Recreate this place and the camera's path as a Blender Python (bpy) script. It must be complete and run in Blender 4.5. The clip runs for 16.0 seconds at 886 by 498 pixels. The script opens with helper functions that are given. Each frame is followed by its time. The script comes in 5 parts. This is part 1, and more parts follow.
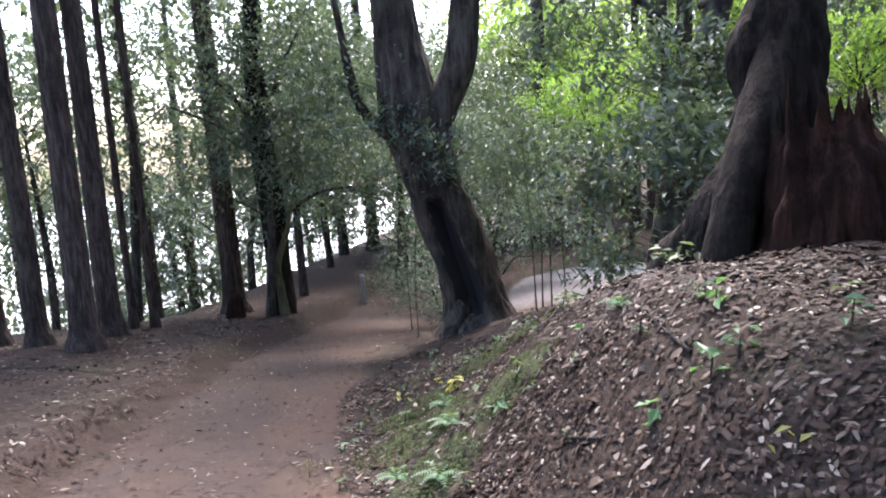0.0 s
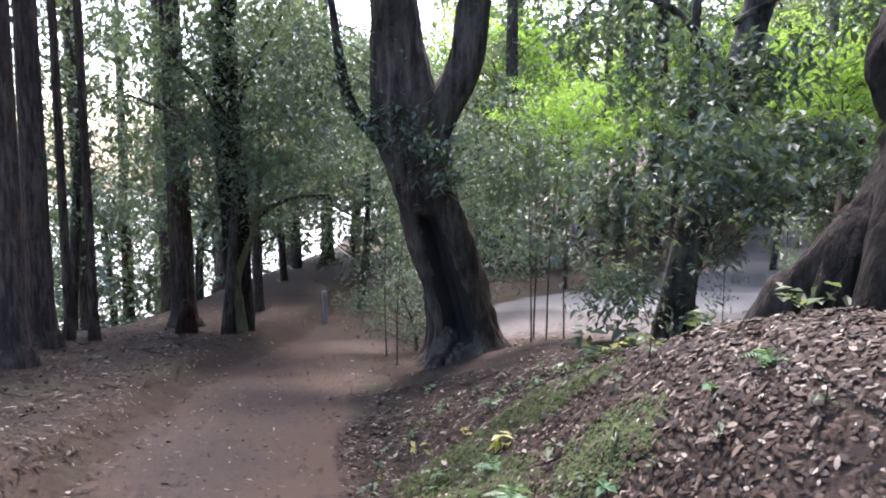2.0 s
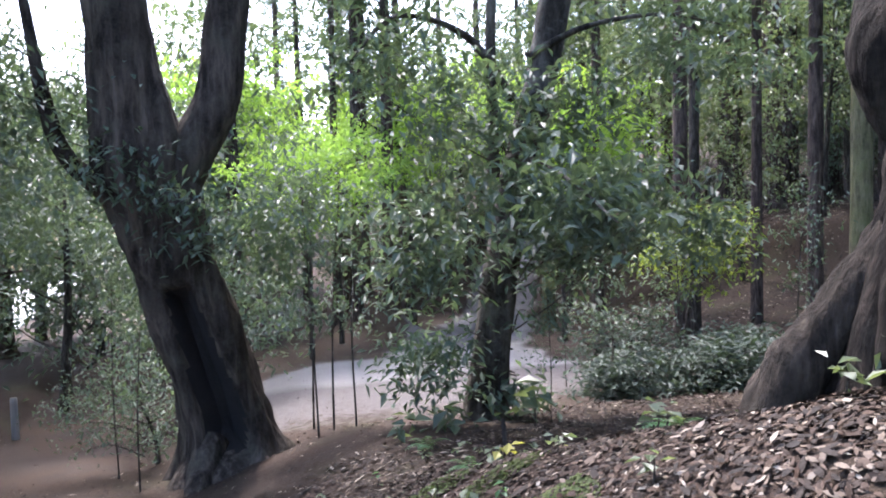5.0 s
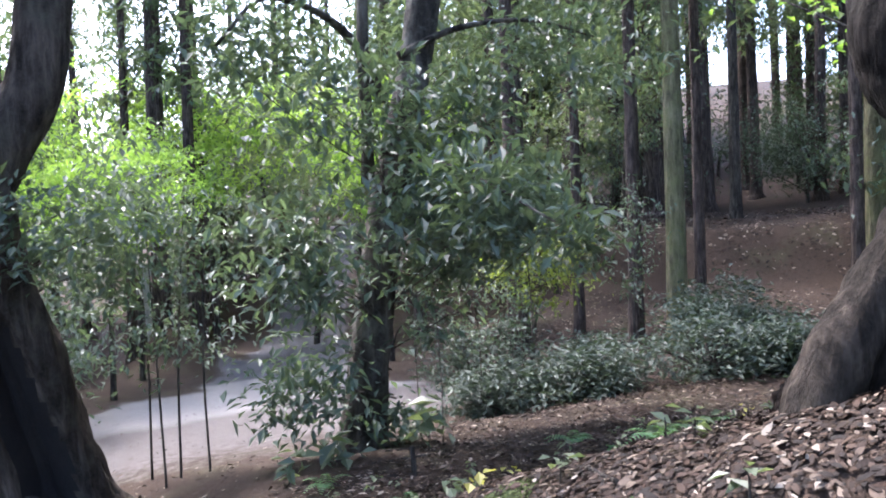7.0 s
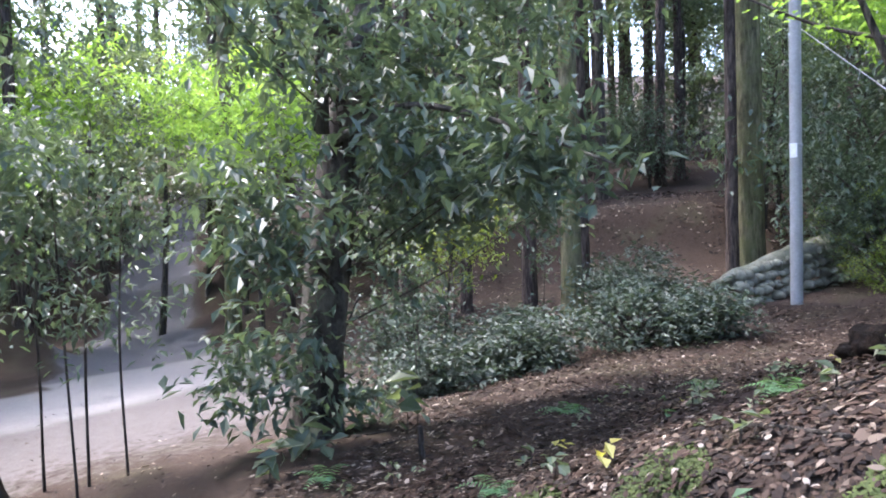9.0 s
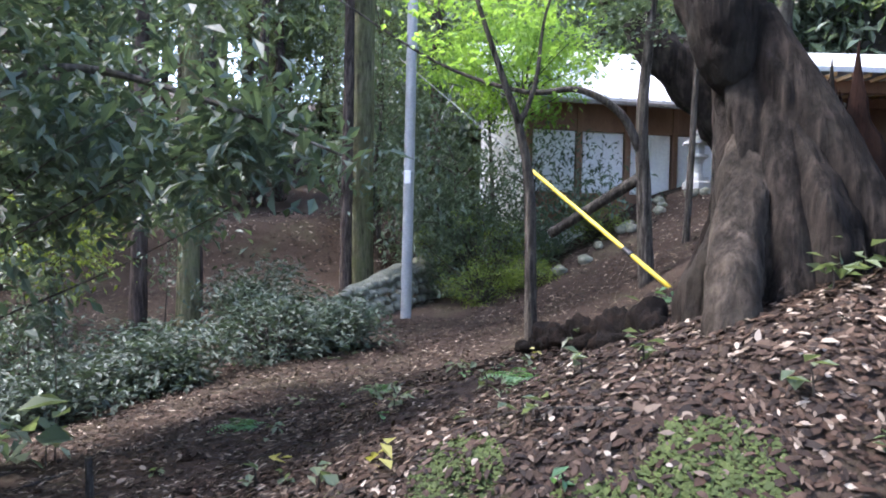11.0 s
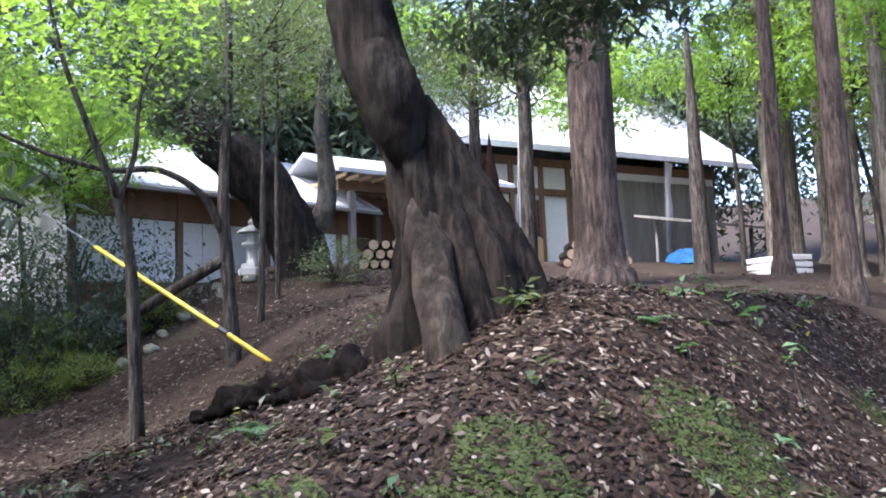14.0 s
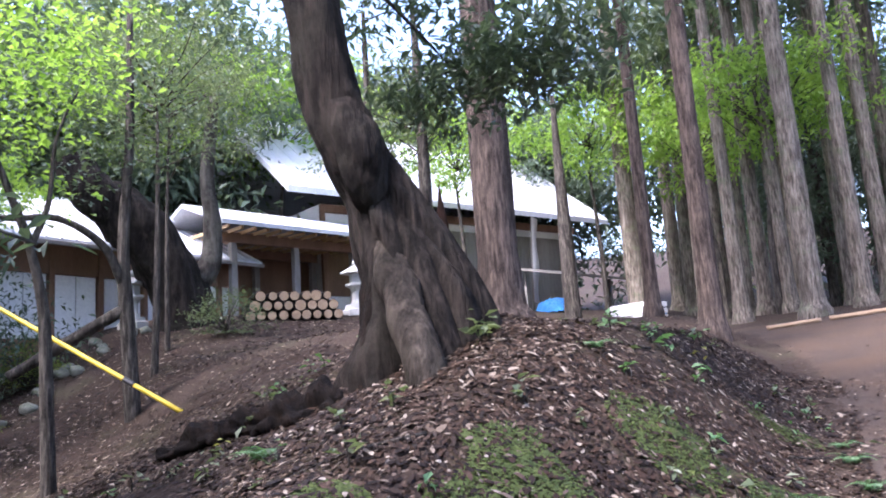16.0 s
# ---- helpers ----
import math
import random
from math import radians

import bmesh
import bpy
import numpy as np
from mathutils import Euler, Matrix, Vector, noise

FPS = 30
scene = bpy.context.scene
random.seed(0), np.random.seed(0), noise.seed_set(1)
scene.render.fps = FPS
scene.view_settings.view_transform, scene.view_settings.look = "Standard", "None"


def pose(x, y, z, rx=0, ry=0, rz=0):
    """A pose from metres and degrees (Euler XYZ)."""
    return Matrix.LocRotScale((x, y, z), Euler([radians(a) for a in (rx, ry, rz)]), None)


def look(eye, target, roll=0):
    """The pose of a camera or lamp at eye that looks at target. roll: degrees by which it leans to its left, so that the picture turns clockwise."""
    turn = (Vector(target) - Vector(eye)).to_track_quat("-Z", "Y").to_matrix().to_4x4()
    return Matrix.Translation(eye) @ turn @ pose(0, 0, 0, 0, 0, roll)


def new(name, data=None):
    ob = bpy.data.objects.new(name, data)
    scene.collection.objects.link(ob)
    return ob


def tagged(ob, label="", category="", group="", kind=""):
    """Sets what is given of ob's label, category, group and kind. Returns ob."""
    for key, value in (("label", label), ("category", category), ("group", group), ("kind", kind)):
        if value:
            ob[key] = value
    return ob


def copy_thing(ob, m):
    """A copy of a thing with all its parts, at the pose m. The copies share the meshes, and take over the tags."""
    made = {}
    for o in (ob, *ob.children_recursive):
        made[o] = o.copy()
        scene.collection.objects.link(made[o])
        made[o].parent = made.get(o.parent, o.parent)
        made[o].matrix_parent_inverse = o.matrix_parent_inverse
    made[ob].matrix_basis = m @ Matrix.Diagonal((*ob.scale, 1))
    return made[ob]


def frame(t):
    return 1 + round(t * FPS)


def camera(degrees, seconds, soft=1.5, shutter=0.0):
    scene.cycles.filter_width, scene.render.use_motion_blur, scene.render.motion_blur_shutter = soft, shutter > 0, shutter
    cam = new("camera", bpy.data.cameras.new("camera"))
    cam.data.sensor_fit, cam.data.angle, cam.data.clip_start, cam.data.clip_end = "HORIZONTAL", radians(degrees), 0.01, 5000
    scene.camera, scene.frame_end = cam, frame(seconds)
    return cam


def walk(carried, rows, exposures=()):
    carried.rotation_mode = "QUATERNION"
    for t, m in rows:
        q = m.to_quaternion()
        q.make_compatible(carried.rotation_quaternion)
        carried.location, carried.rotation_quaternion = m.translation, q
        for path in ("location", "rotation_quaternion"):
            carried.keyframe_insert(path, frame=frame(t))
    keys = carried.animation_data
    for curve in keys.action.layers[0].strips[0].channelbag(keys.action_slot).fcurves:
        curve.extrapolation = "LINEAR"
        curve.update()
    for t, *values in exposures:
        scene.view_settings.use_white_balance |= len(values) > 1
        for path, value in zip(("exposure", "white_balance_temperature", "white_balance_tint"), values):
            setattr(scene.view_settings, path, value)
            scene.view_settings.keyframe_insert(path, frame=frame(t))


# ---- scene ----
EXPOSURES = [(0.0, 2.93, 6050, 22), (3.5, 2.98, 6000, 22), (6.0, 3.02, 5850, 20), (9.5, 3.2, 5850, 21), (12.0, 2.88, 5800, 18), (14.0, 2.68, 5800, 21), (16.0, 2.82, 5750, 26)]
cam = camera(61.1, 16.0, soft=1.9)
PATH = [
    (0, (0.547, 0.75, 1.369), (0.19, 2.694, 1.06), -3.7),
    (0.5, (0.311, 0.975, 1.363), (0.015, 2.941, 1.147), -1.7),
    (1, (0.076, 1.142, 1.341), (-0.197, 3.113, 1.141), 1.8),
    (1.5, (-0.101, 1.387, 1.281), (-0.566, 3.32, 1.064), 0.2),
    (2, (-0.246, 1.627, 1.251), (-0.441, 3.6, 0.988), 0.2),
    (2.5, (-0.427, 1.889, 1.248), (-0.296, 3.866, 0.975), -0.3),
    (3, (-0.572, 2.155, 1.236), (-0.371, 4.132, 1.005), -0.6),
    (3.5, (-0.756, 2.428, 1.214), (-0.416, 4.39, 1.03), -0.3),
    (3.7, (-0.804, 2.522, 1.21), (-0.358, 4.462, 1.018), 0.3),
    (5.8, (-1.097, 3.667, 1.105), (-0.44, 5.555, 1.04), -2.1),
    (6, (-1.166, 3.756, 1.097), (-0.421, 5.61, 1.02), -1.4),
    (6.5, (-1.311, 3.906, 1.054), (-0.319, 5.641, 0.992), -2.7),
    (7, (-1.451, 4.082, 1.029), (-0.363, 5.759, 0.969), -2.2),
    (7.5, (-1.647, 4.363, 0.979), (-0.518, 6.007, 0.825), 2.1),
    (8, (-1.773, 4.694, 0.918), (-0.762, 6.41, 0.729), -0.5),
    (8.5, (-1.921, 5.012, 0.87), (-0.741, 6.614, 0.669), -0.9),
    (9, (-1.967, 5.305, 0.821), (-0.52, 6.682, 0.718), -1.8),
    (9.5, (-2.045, 5.547, 0.797), (-0.405, 6.687, 0.704), -1.2),
    (9.7, (-2.094, 5.634, 0.794), (-0.372, 6.646, 0.687), -0.1),
    (11.8, (-2.036, 6.28, 0.603), (-0.037, 6.249, 0.656), -0.7),
    (12, (-2.051, 6.34, 0.598), (-0.061, 6.151, 0.672), -1.0),
    (12.5, (-2.097, 6.502, 0.596), (-0.16, 6.021, 0.714), 0.2),
    (13, (-2.096, 6.657, 0.56), (-0.223, 6.009, 0.826), -3.0),
    (13.5, (-2.159, 6.838, 0.495), (-0.352, 6.012, 0.728), -1.4),
    (14, (-2.143, 7.001, 0.463), (-0.331, 6.178, 0.664), -2.4),
    (14.5, (-2.059, 7.138, 0.426), (-0.266, 6.276, 0.634), -5.6),
    (15, (-2.107, 7.287, 0.394), (-0.461, 6.17, 0.595), -3.3),
    (15.5, (-2.132, 7.463, 0.38), (-0.543, 6.278, 0.645), -1.0),
    (16, (-2.237, 7.728, 0.349), (-0.63, 6.582, 0.674), -4.2),
]
walk(cam, [(t, look(eye, target, roll)) for t, eye, target, roll in PATH], EXPOSURES)

# ---------------------------------------------------------------- light
world = bpy.data.worlds.new("sky")
scene.world = world
world.use_nodes = True
sky = world.node_tree.nodes.new("ShaderNodeTexSky")
sky.sky_type, sky.sun_disc = "NISHITA", False
sky.sun_elevation, sky.sun_rotation = radians(56), radians(-6)
sky.air_density, sky.dust_density = 1.0, 3.0
back = world.node_tree.nodes["Background"]
back.inputs["Strength"].default_value = 0.15
world.node_tree.links.new(sky.outputs["Color"], back.inputs["Color"])
sun = new("sun", bpy.data.lights.new("sun", "SUN"))
sun.data.energy, sun.data.angle, sun.data.color = 1.4, radians(9), (1.0, 0.95, 0.86)
SUN_EL, SUN_AZ = radians(56), radians(-6)
sun.matrix_world = look((0, 0, 30), (-math.sin(SUN_AZ) * math.cos(SUN_EL), -math.cos(SUN_AZ) * math.cos(SUN_EL), 30 - math.sin(SUN_EL)))

# ---------------------------------------------------------------- materials
R = random.Random(7)
NR = np.random.default_rng(11)


def nodes_of(name):
    m = bpy.data.materials.new(name)
    m.use_nodes = True
    t = m.node_tree
    return m, t, t.nodes["Principled BSDF"], t.nodes["Material Output"]


def coords(t, scale=(1, 1, 1), space="Object"):
    c, mp = t.nodes.new("ShaderNodeTexCoord"), t.nodes.new("ShaderNodeMapping")
    mp.inputs["Scale"].default_value = scale
    t.links.new(c.outputs[space], mp.inputs["Vector"])
    return mp.outputs["Vector"]


def noise_tex(t, vec, scale, detail=6, rough=0.6):
    n = t.nodes.new("ShaderNodeTexNoise")
    n.inputs["Scale"].default_value, n.inputs["Detail"].default_value, n.inputs["Roughness"].default_value = scale, detail, rough
    t.links.new(vec, n.inputs["Vector"])
    return n.outputs["Fac"]


def ramp(t, fac, stops):
    r = t.nodes.new("ShaderNodeValToRGB")
    while len(r.color_ramp.elements) < len(stops):
        r.color_ramp.elements.new(0.5)
    for e, (p, c) in zip(r.color_ramp.elements, stops):
        e.position, e.color = p, (*c, 1)
    t.links.new(fac, r.inputs["Fac"])
    return r.outputs["Color"]


def mix(t, fac, a, b, kind="MIX"):
    m = t.nodes.new("ShaderNodeMix")
    m.data_type, m.blend_type = "RGBA", kind
    if isinstance(fac, float):
        m.inputs[0].default_value = fac
    else:
        t.links.new(fac, m.inputs[0])
    for sock, v in ((m.inputs[6], a), (m.inputs[7], b)):
        if isinstance(v, tuple):
            sock.default_value = (*v, 1)
        else:
            t.links.new(v, sock)
    return m.outputs[2]


def bump(t, bsdf, height, strength, distance):
    b = t.nodes.new("ShaderNodeBump")
    b.inputs["Strength"].default_value, b.inputs["Distance"].default_value = strength, distance
    t.links.new(height, b.inputs["Height"])
    t.links.new(b.outputs["Normal"], bsdf.inputs["Normal"])


def plain(name, dark, light, scale=8, rough=0.8, metal=0.0, rel=0.3, dist=0.01, stretch=(1, 1, 1)):
    """A surface of two close tones with grain and stains."""
    m, t, b, _ = nodes_of(name)
    v = coords(t, stretch)
    big, fine = noise_tex(t, v, scale * 0.25, 4), noise_tex(t, v, scale * 5, 8, 0.7)
    col = ramp(t, big, [(0.38, dark), (0.62, light)])
    grain = ramp(t, fine, [(0.38, tuple(c * 0.7 for c in dark)), (0.7, light)])
    t.links.new(mix(t, 0.45, col, grain), b.inputs["Base Color"])
    b.inputs["Roughness"].default_value, b.inputs["Metallic"].default_value = rough, metal
    bump(t, b, fine, rel, dist)
    return m


def bark(name, dark, mid, moss=None, furrow=9.0, amount=0.35):
    """Furrowed bark: long vertical ridges, blotches and, if asked, moss and lichen in patches."""
    m, t, b, _ = nodes_of(name)
    v = coords(t, (1, 1, 0.16))
    ridges = noise_tex(t, v, furrow * 2.2, 8, 0.65)
    v2 = coords(t)
    blot, fine = noise_tex(t, v2, 2.2, 5), noise_tex(t, v2, 45, 5, 0.7)
    col = ramp(t, ridges, [(0.40, tuple(c * 0.25 for c in dark)), (0.49, dark), (0.60, mid), (0.70, tuple(min(1, c * 1.5) for c in mid))])
    col = mix(t, ramp(t, blot, [(0.45, (0, 0, 0)), (0.75, (0.6, 0.6, 0.6))]), col, tuple(min(1, c * 1.35) for c in mid))
    stain = noise_tex(t, coords(t, (1, 1, 0.22)), 3.4, 4)
    col = mix(t, ramp(t, stain, [(0.50, (0, 0, 0)), (0.64, (0.75, 0.75, 0.75))]), col, tuple(c * 0.35 for c in dark))
    if moss:
        spots = ramp(t, noise_tex(t, v2, 3.1, 7, 0.7), [(0.62 - amount * 0.4, (0, 0, 0)), (0.8 - amount * 0.3, (0.85, 0.85, 0.85))])
        col = mix(t, spots, col, moss)
    t.links.new(mix(t, 0.25, col, ramp(t, fine, [(0.3, (0.01, 0.01, 0.01)), (0.7, mid)])), b.inputs["Base Color"])
    b.inputs["Roughness"].default_value = 0.92
    b.inputs["Specular IOR Level"].default_value = 0.12
    bump(t, b, ridges, 1.0, 0.06)
    return m


def leafy(name, dark, light, glow=0.35, rough=0.42):
    """Leaves: each its own tone, a waxy face, light that comes through."""
    m, t, b, out = nodes_of(name)
    geo = t.nodes.new("ShaderNodeNewGeometry")
    col = ramp(t, geo.outputs["Random Per Island"], [(0.0, dark), (0.65, tuple((a + c) / 2 for a, c in zip(dark, light))), (1.0, light)])
    v = coords(t)
    col = mix(t, ramp(t, noise_tex(t, v, 1.3, 3), [(0.35, (0, 0, 0)), (0.7, (0.5, 0.5, 0.5))]), col, tuple(c * 1.3 for c in light))
    t.links.new(col, b.inputs["Base Color"])
    b.inputs["Roughness"].default_value = rough
    tr = t.nodes.new("ShaderNodeBsdfTranslucent")
    lit = mix(t, 1.0, col, (1.4, 1.45, 0.75), "MULTIPLY")
    t.links.new(lit, tr.inputs["Color"])
    ms = t.nodes.new("ShaderNodeMixShader")
    ms.inputs[0].default_value = glow
    t.links.new(b.outputs[0], ms.inputs[1])
    t.links.new(tr.outputs[0], ms.inputs[2])
    t.links.new(ms.outputs[0], out.inputs["Surface"])
    return m


M_CEDAR = bark("cedar_bark", (0.064, 0.049, 0.041), (0.134, 0.104, 0.086), furrow=11)
M_CEDAR_GREY = bark("grey_cedar_bark", (0.14, 0.115, 0.09), (0.27, 0.235, 0.19), (0.13, 0.16, 0.08), 11, 0.25)
M_OAK = bark("old_oak_bark", (0.012, 0.0098, 0.0082), (0.040, 0.032, 0.026), (0.050, 0.046, 0.036), 8, 0.28)
M_ROOT = bark("pale_root_bark", (0.030, 0.025, 0.020), (0.086, 0.070, 0.055), (0.076, 0.068, 0.052), 8, 0.35)
M_HOLLOW = bark("hollow_tree_bark", (0.036, 0.029, 0.024), (0.108, 0.088, 0.070), (0.09, 0.086, 0.064), 5, 0.33)
M_IVY = bark("mottled_bark", (0.035, 0.03, 0.026), (0.10, 0.088, 0.072), (0.19, 0.19, 0.16), 4, 0.4)
M_THIN = bark("sapling_bark", (0.045, 0.04, 0.034), (0.12, 0.105, 0.088), None, 12)
M_MOSSY = bark("mossy_bark", (0.11, 0.10, 0.06), (0.22, 0.20, 0.12), (0.16, 0.17, 0.07), 9, 0.55)
M_ROT = bark("rotten_wood", (0.020, 0.010, 0.007), (0.062, 0.030, 0.020), None, 7)
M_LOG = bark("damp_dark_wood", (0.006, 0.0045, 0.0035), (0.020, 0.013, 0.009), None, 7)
# Near black stands in for the deep shade inside the tree's hollow.
M_HOLLOW_SHADE = plain("shaded_hollow", (0.006, 0.005, 0.005), (0.02, 0.017, 0.014), 10, 0.95)
M_LEAF = leafy("evergreen_leaf", (0.038, 0.060, 0.044), (0.105, 0.145, 0.10), 0.30, 0.5)
M_SHRUB = leafy("shrub_leaf", (0.020, 0.033, 0.026), (0.062, 0.090, 0.066), 0.25, 0.62)
M_LEAF_MID = leafy("wood_leaf", (0.055, 0.080, 0.048), (0.135, 0.168, 0.098), 0.40, 0.42)
M_NEEDLE = leafy("cedar_foliage", (0.045, 0.068, 0.045), (0.105, 0.135, 0.085), 0.4, 0.5)
M_MAPLE = leafy("maple_leaf", (0.115, 0.205, 0.045), (0.23, 0.345, 0.085), 0.6, 0.45)
M_TUFT = leafy("moss_tuft", (0.020, 0.036, 0.006), (0.065, 0.09, 0.016), 0.3, 0.8)
M_BLADE = leafy("grass_blade", (0.04, 0.055, 0.016), (0.09, 0.10, 0.034), 0.4, 0.6)
M_FERN = leafy("fern_leaf", (0.05, 0.12, 0.05), (0.12, 0.22, 0.10), 0.4, 0.5)
M_YELLOW = leafy("yellowing_leaf", (0.20, 0.20, 0.05), (0.33, 0.31, 0.08), 0.4, 0.5)
M_AZALEA = leafy("clipped_shrub_leaf", (0.06, 0.10, 0.02), (0.20, 0.25, 0.05), 0.4, 0.55)


def dead_leaf_material():
    m, t, b, _ = nodes_of("dead_leaf")
    geo = t.nodes.new("ShaderNodeNewGeometry")
    col = ramp(t, geo.outputs["Random Per Island"], [(0.0, (0.009, 0.0056, 0.0038)), (0.42, (0.021, 0.0116, 0.0068)), (0.66, (0.039, 0.0215, 0.0125)), (0.83, (0.068, 0.0450, 0.0300)), (0.94, (0.150, 0.118, 0.088)), (1.0, (0.29, 0.25, 0.20))])
    t.links.new(col, b.inputs["Base Color"])
    b.inputs["Roughness"].default_value = 0.7
    b.inputs["Specular IOR Level"].default_value = 0.2
    return m


M_DEAD = dead_leaf_material()


def ground_material():
    """Leaf mould, trodden path, gravel and far ground painted near white for sunlit glare, blended along ragged edges
    by the surface kind stored on the mesh.
    """
    m, t, b, _ = nodes_of("forest_ground")
    v = coords(t)
    big, mid, fine = noise_tex(t, v, 0.9, 5), noise_tex(t, v, 8, 6, 0.7), noise_tex(t, v, 55, 6, 0.75)
    grit = noise_tex(t, v, 170, 4, 0.8)

    def two(s1, s2):
        return mix(t, 0.5, ramp(t, mid, s1), ramp(t, fine, s2))

    soil = two([(0.3, (0.0130, 0.0086, 0.0065)), (0.6, (0.0346, 0.0230, 0.0166))], [(0.38, (0.0079, 0.0058, 0.0043)), (0.64, (0.0540, 0.0360, 0.0252))])
    soil = mix(t, ramp(t, big, [(0.52, (0, 0, 0)), (0.72, (0.6, 0.6, 0.6))]), soil, (0.05, 0.055, 0.025))
    path = two([(0.3, (0.0331, 0.0259, 0.0216)), (0.64, (0.0562, 0.0425, 0.0346))], [(0.36, (0.0216, 0.0173, 0.0144)), (0.64, (0.0684, 0.0511, 0.0410))])
    path = mix(t, ramp(t, big, [(0.42, (0, 0, 0)), (0.66, (0.6, 0.6, 0.6))]), path, (0.088, 0.054, 0.031))
    gravel = two([(0.3, (0.0840, 0.0784, 0.0752)), (0.66, (0.1360, 0.1280, 0.1232))], [(0.36, (0.0600, 0.0560, 0.0528)), (0.66, (0.1480, 0.1400, 0.1360))])
    # Glare of the sunlit ground beyond the trees, put into a near-white colour.
    sunlit_far = two([(0.3, (0.60, 0.60, 0.50)), (0.7, (0.75, 0.75, 0.68))], [(0.3, (0.58, 0.58, 0.5)), (0.7, (0.76, 0.76, 0.7))])
    at = t.nodes.new("ShaderNodeAttribute")
    at.attribute_name = "surface"
    sep = t.nodes.new("ShaderNodeSeparateColor")
    t.links.new(at.outputs["Color"], sep.inputs["Color"])
    col = soil
    for k, layer in enumerate((path, gravel, sunlit_far)):
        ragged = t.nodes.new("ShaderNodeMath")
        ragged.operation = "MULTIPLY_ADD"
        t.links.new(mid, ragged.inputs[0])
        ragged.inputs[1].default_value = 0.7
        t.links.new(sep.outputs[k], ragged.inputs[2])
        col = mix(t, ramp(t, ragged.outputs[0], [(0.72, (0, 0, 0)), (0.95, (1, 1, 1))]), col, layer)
    at2 = t.nodes.new("ShaderNodeAttribute")
    at2.attribute_name = "lane"
    sep2 = t.nodes.new("ShaderNodeSeparateColor")
    t.links.new(at2.outputs["Color"], sep2.inputs["Color"])
    # The strip of sun on the gravel is put into this paler colour.
    sunlit_gravel = two([(0.3, (0.22, 0.212, 0.20)), (0.66, (0.30, 0.29, 0.275))], [(0.36, (0.19, 0.182, 0.172)), (0.66, (0.31, 0.30, 0.285))])
    tar = two([(0.3, (0.075, 0.080, 0.092)), (0.66, (0.115, 0.122, 0.136))], [(0.36, (0.060, 0.064, 0.074)), (0.66, (0.14, 0.147, 0.16))])
    col = mix(t, sep2.outputs[0], col, sunlit_gravel)
    col = mix(t, sep2.outputs[1], col, tar)
    moss = two([(0.36, (0.0110, 0.0190, 0.0034)), (0.64, (0.0330, 0.0520, 0.0090))], [(0.36, (0.0090, 0.0150, 0.0028)), (0.64, (0.0450, 0.0640, 0.0120))])
    ragged = t.nodes.new("ShaderNodeMath")
    ragged.operation = "MULTIPLY_ADD"
    t.links.new(fine, ragged.inputs[0])
    ragged.inputs[1].default_value = 0.6
    t.links.new(at.outputs["Alpha"], ragged.inputs[2])
    col = mix(t, ramp(t, ragged.outputs[0], [(0.46, (0, 0, 0)), (0.85, (0.9, 0.9, 0.9))]), col, moss)
    col = mix(t, 0.22, col, ramp(t, grit, [(0.3, (0.015, 0.011, 0.009)), (0.75, (0.20, 0.155, 0.12))]))
    t.links.new(col, b.inputs["Base Color"])
    b.inputs["Roughness"].default_value = 0.95
    b.inputs["Specular IOR Level"].default_value = 0.12
    bump(t, b, mix(t, 0.5, fine, mid), 0.7, 0.03)
    return m


M_GROUND = ground_material()
M_STONE = plain("mossy_stone", (0.085, 0.095, 0.060), (0.27, 0.265, 0.21), 6, 0.9, rel=0.6)
M_GRANITE = plain("weathered_granite", (0.36, 0.36, 0.34), (0.55, 0.55, 0.52), 12, 0.85)
M_PLASTER = plain("white_plaster", (0.78, 0.78, 0.78), (0.86, 0.86, 0.85), 4, 0.8, rel=0.1)
M_BROWNWOOD = plain("brown_timber", (0.14, 0.075, 0.045), (0.24, 0.135, 0.08), 8, 0.7, stretch=(1, 1, 0.2))
M_GREYWOOD = plain("weathered_boards", (0.20, 0.185, 0.17), (0.32, 0.30, 0.28), 8, 0.85, stretch=(1, 1, 0.1))
M_TAN = plain("new_plywood", (0.50, 0.34, 0.17), (0.62, 0.44, 0.24), 5, 0.7)
M_ROOF = plain("pale_metal_roof", (0.55, 0.57, 0.60), (0.70, 0.72, 0.75), 3, 0.45, 0.1, rel=0.1)
M_POLE = plain("galvanised_pole", (0.27, 0.275, 0.27), (0.38, 0.385, 0.38), 6, 0.6, 0.1, rel=0.1)
M_YPOLE = plain("yellow_plastic", (0.62, 0.45, 0.02), (0.80, 0.60, 0.05), 5, 0.45, rel=0.1)
M_BLACK = plain("black_plastic", (0.012, 0.012, 0.014), (0.03, 0.03, 0.03), 5, 0.5)
M_BLUE = plain("blue_tarpaulin", (0.03, 0.18, 0.50), (0.07, 0.32, 0.75), 9, 0.4, rel=0.8, dist=0.05)
M_WHITE = plain("white_cloth", (0.78, 0.78, 0.80), (0.85, 0.85, 0.86), 3, 0.9, rel=0.1)
M_LINTEL = plain("pale_weathered_wood", (0.50, 0.48, 0.43), (0.66, 0.64, 0.58), 8, 0.8, stretch=(1, 1, 0.3))
M_CUT = plain("cut_log_end", (0.28, 0.19, 0.115), (0.42, 0.30, 0.19), 20, 0.8)


# ---------------------------------------------------------------- terrain
def sstep(a, b, v):
    u = min(1.0, max(0.0, (v - a) / (b - a)))
    return u * u * (3 - 2 * u)


def road_x(y):
    return -2.55 + 0.045 * (8 - y) ** 2 if y < 8 else -2.55 - 0.06 * (y - 8)


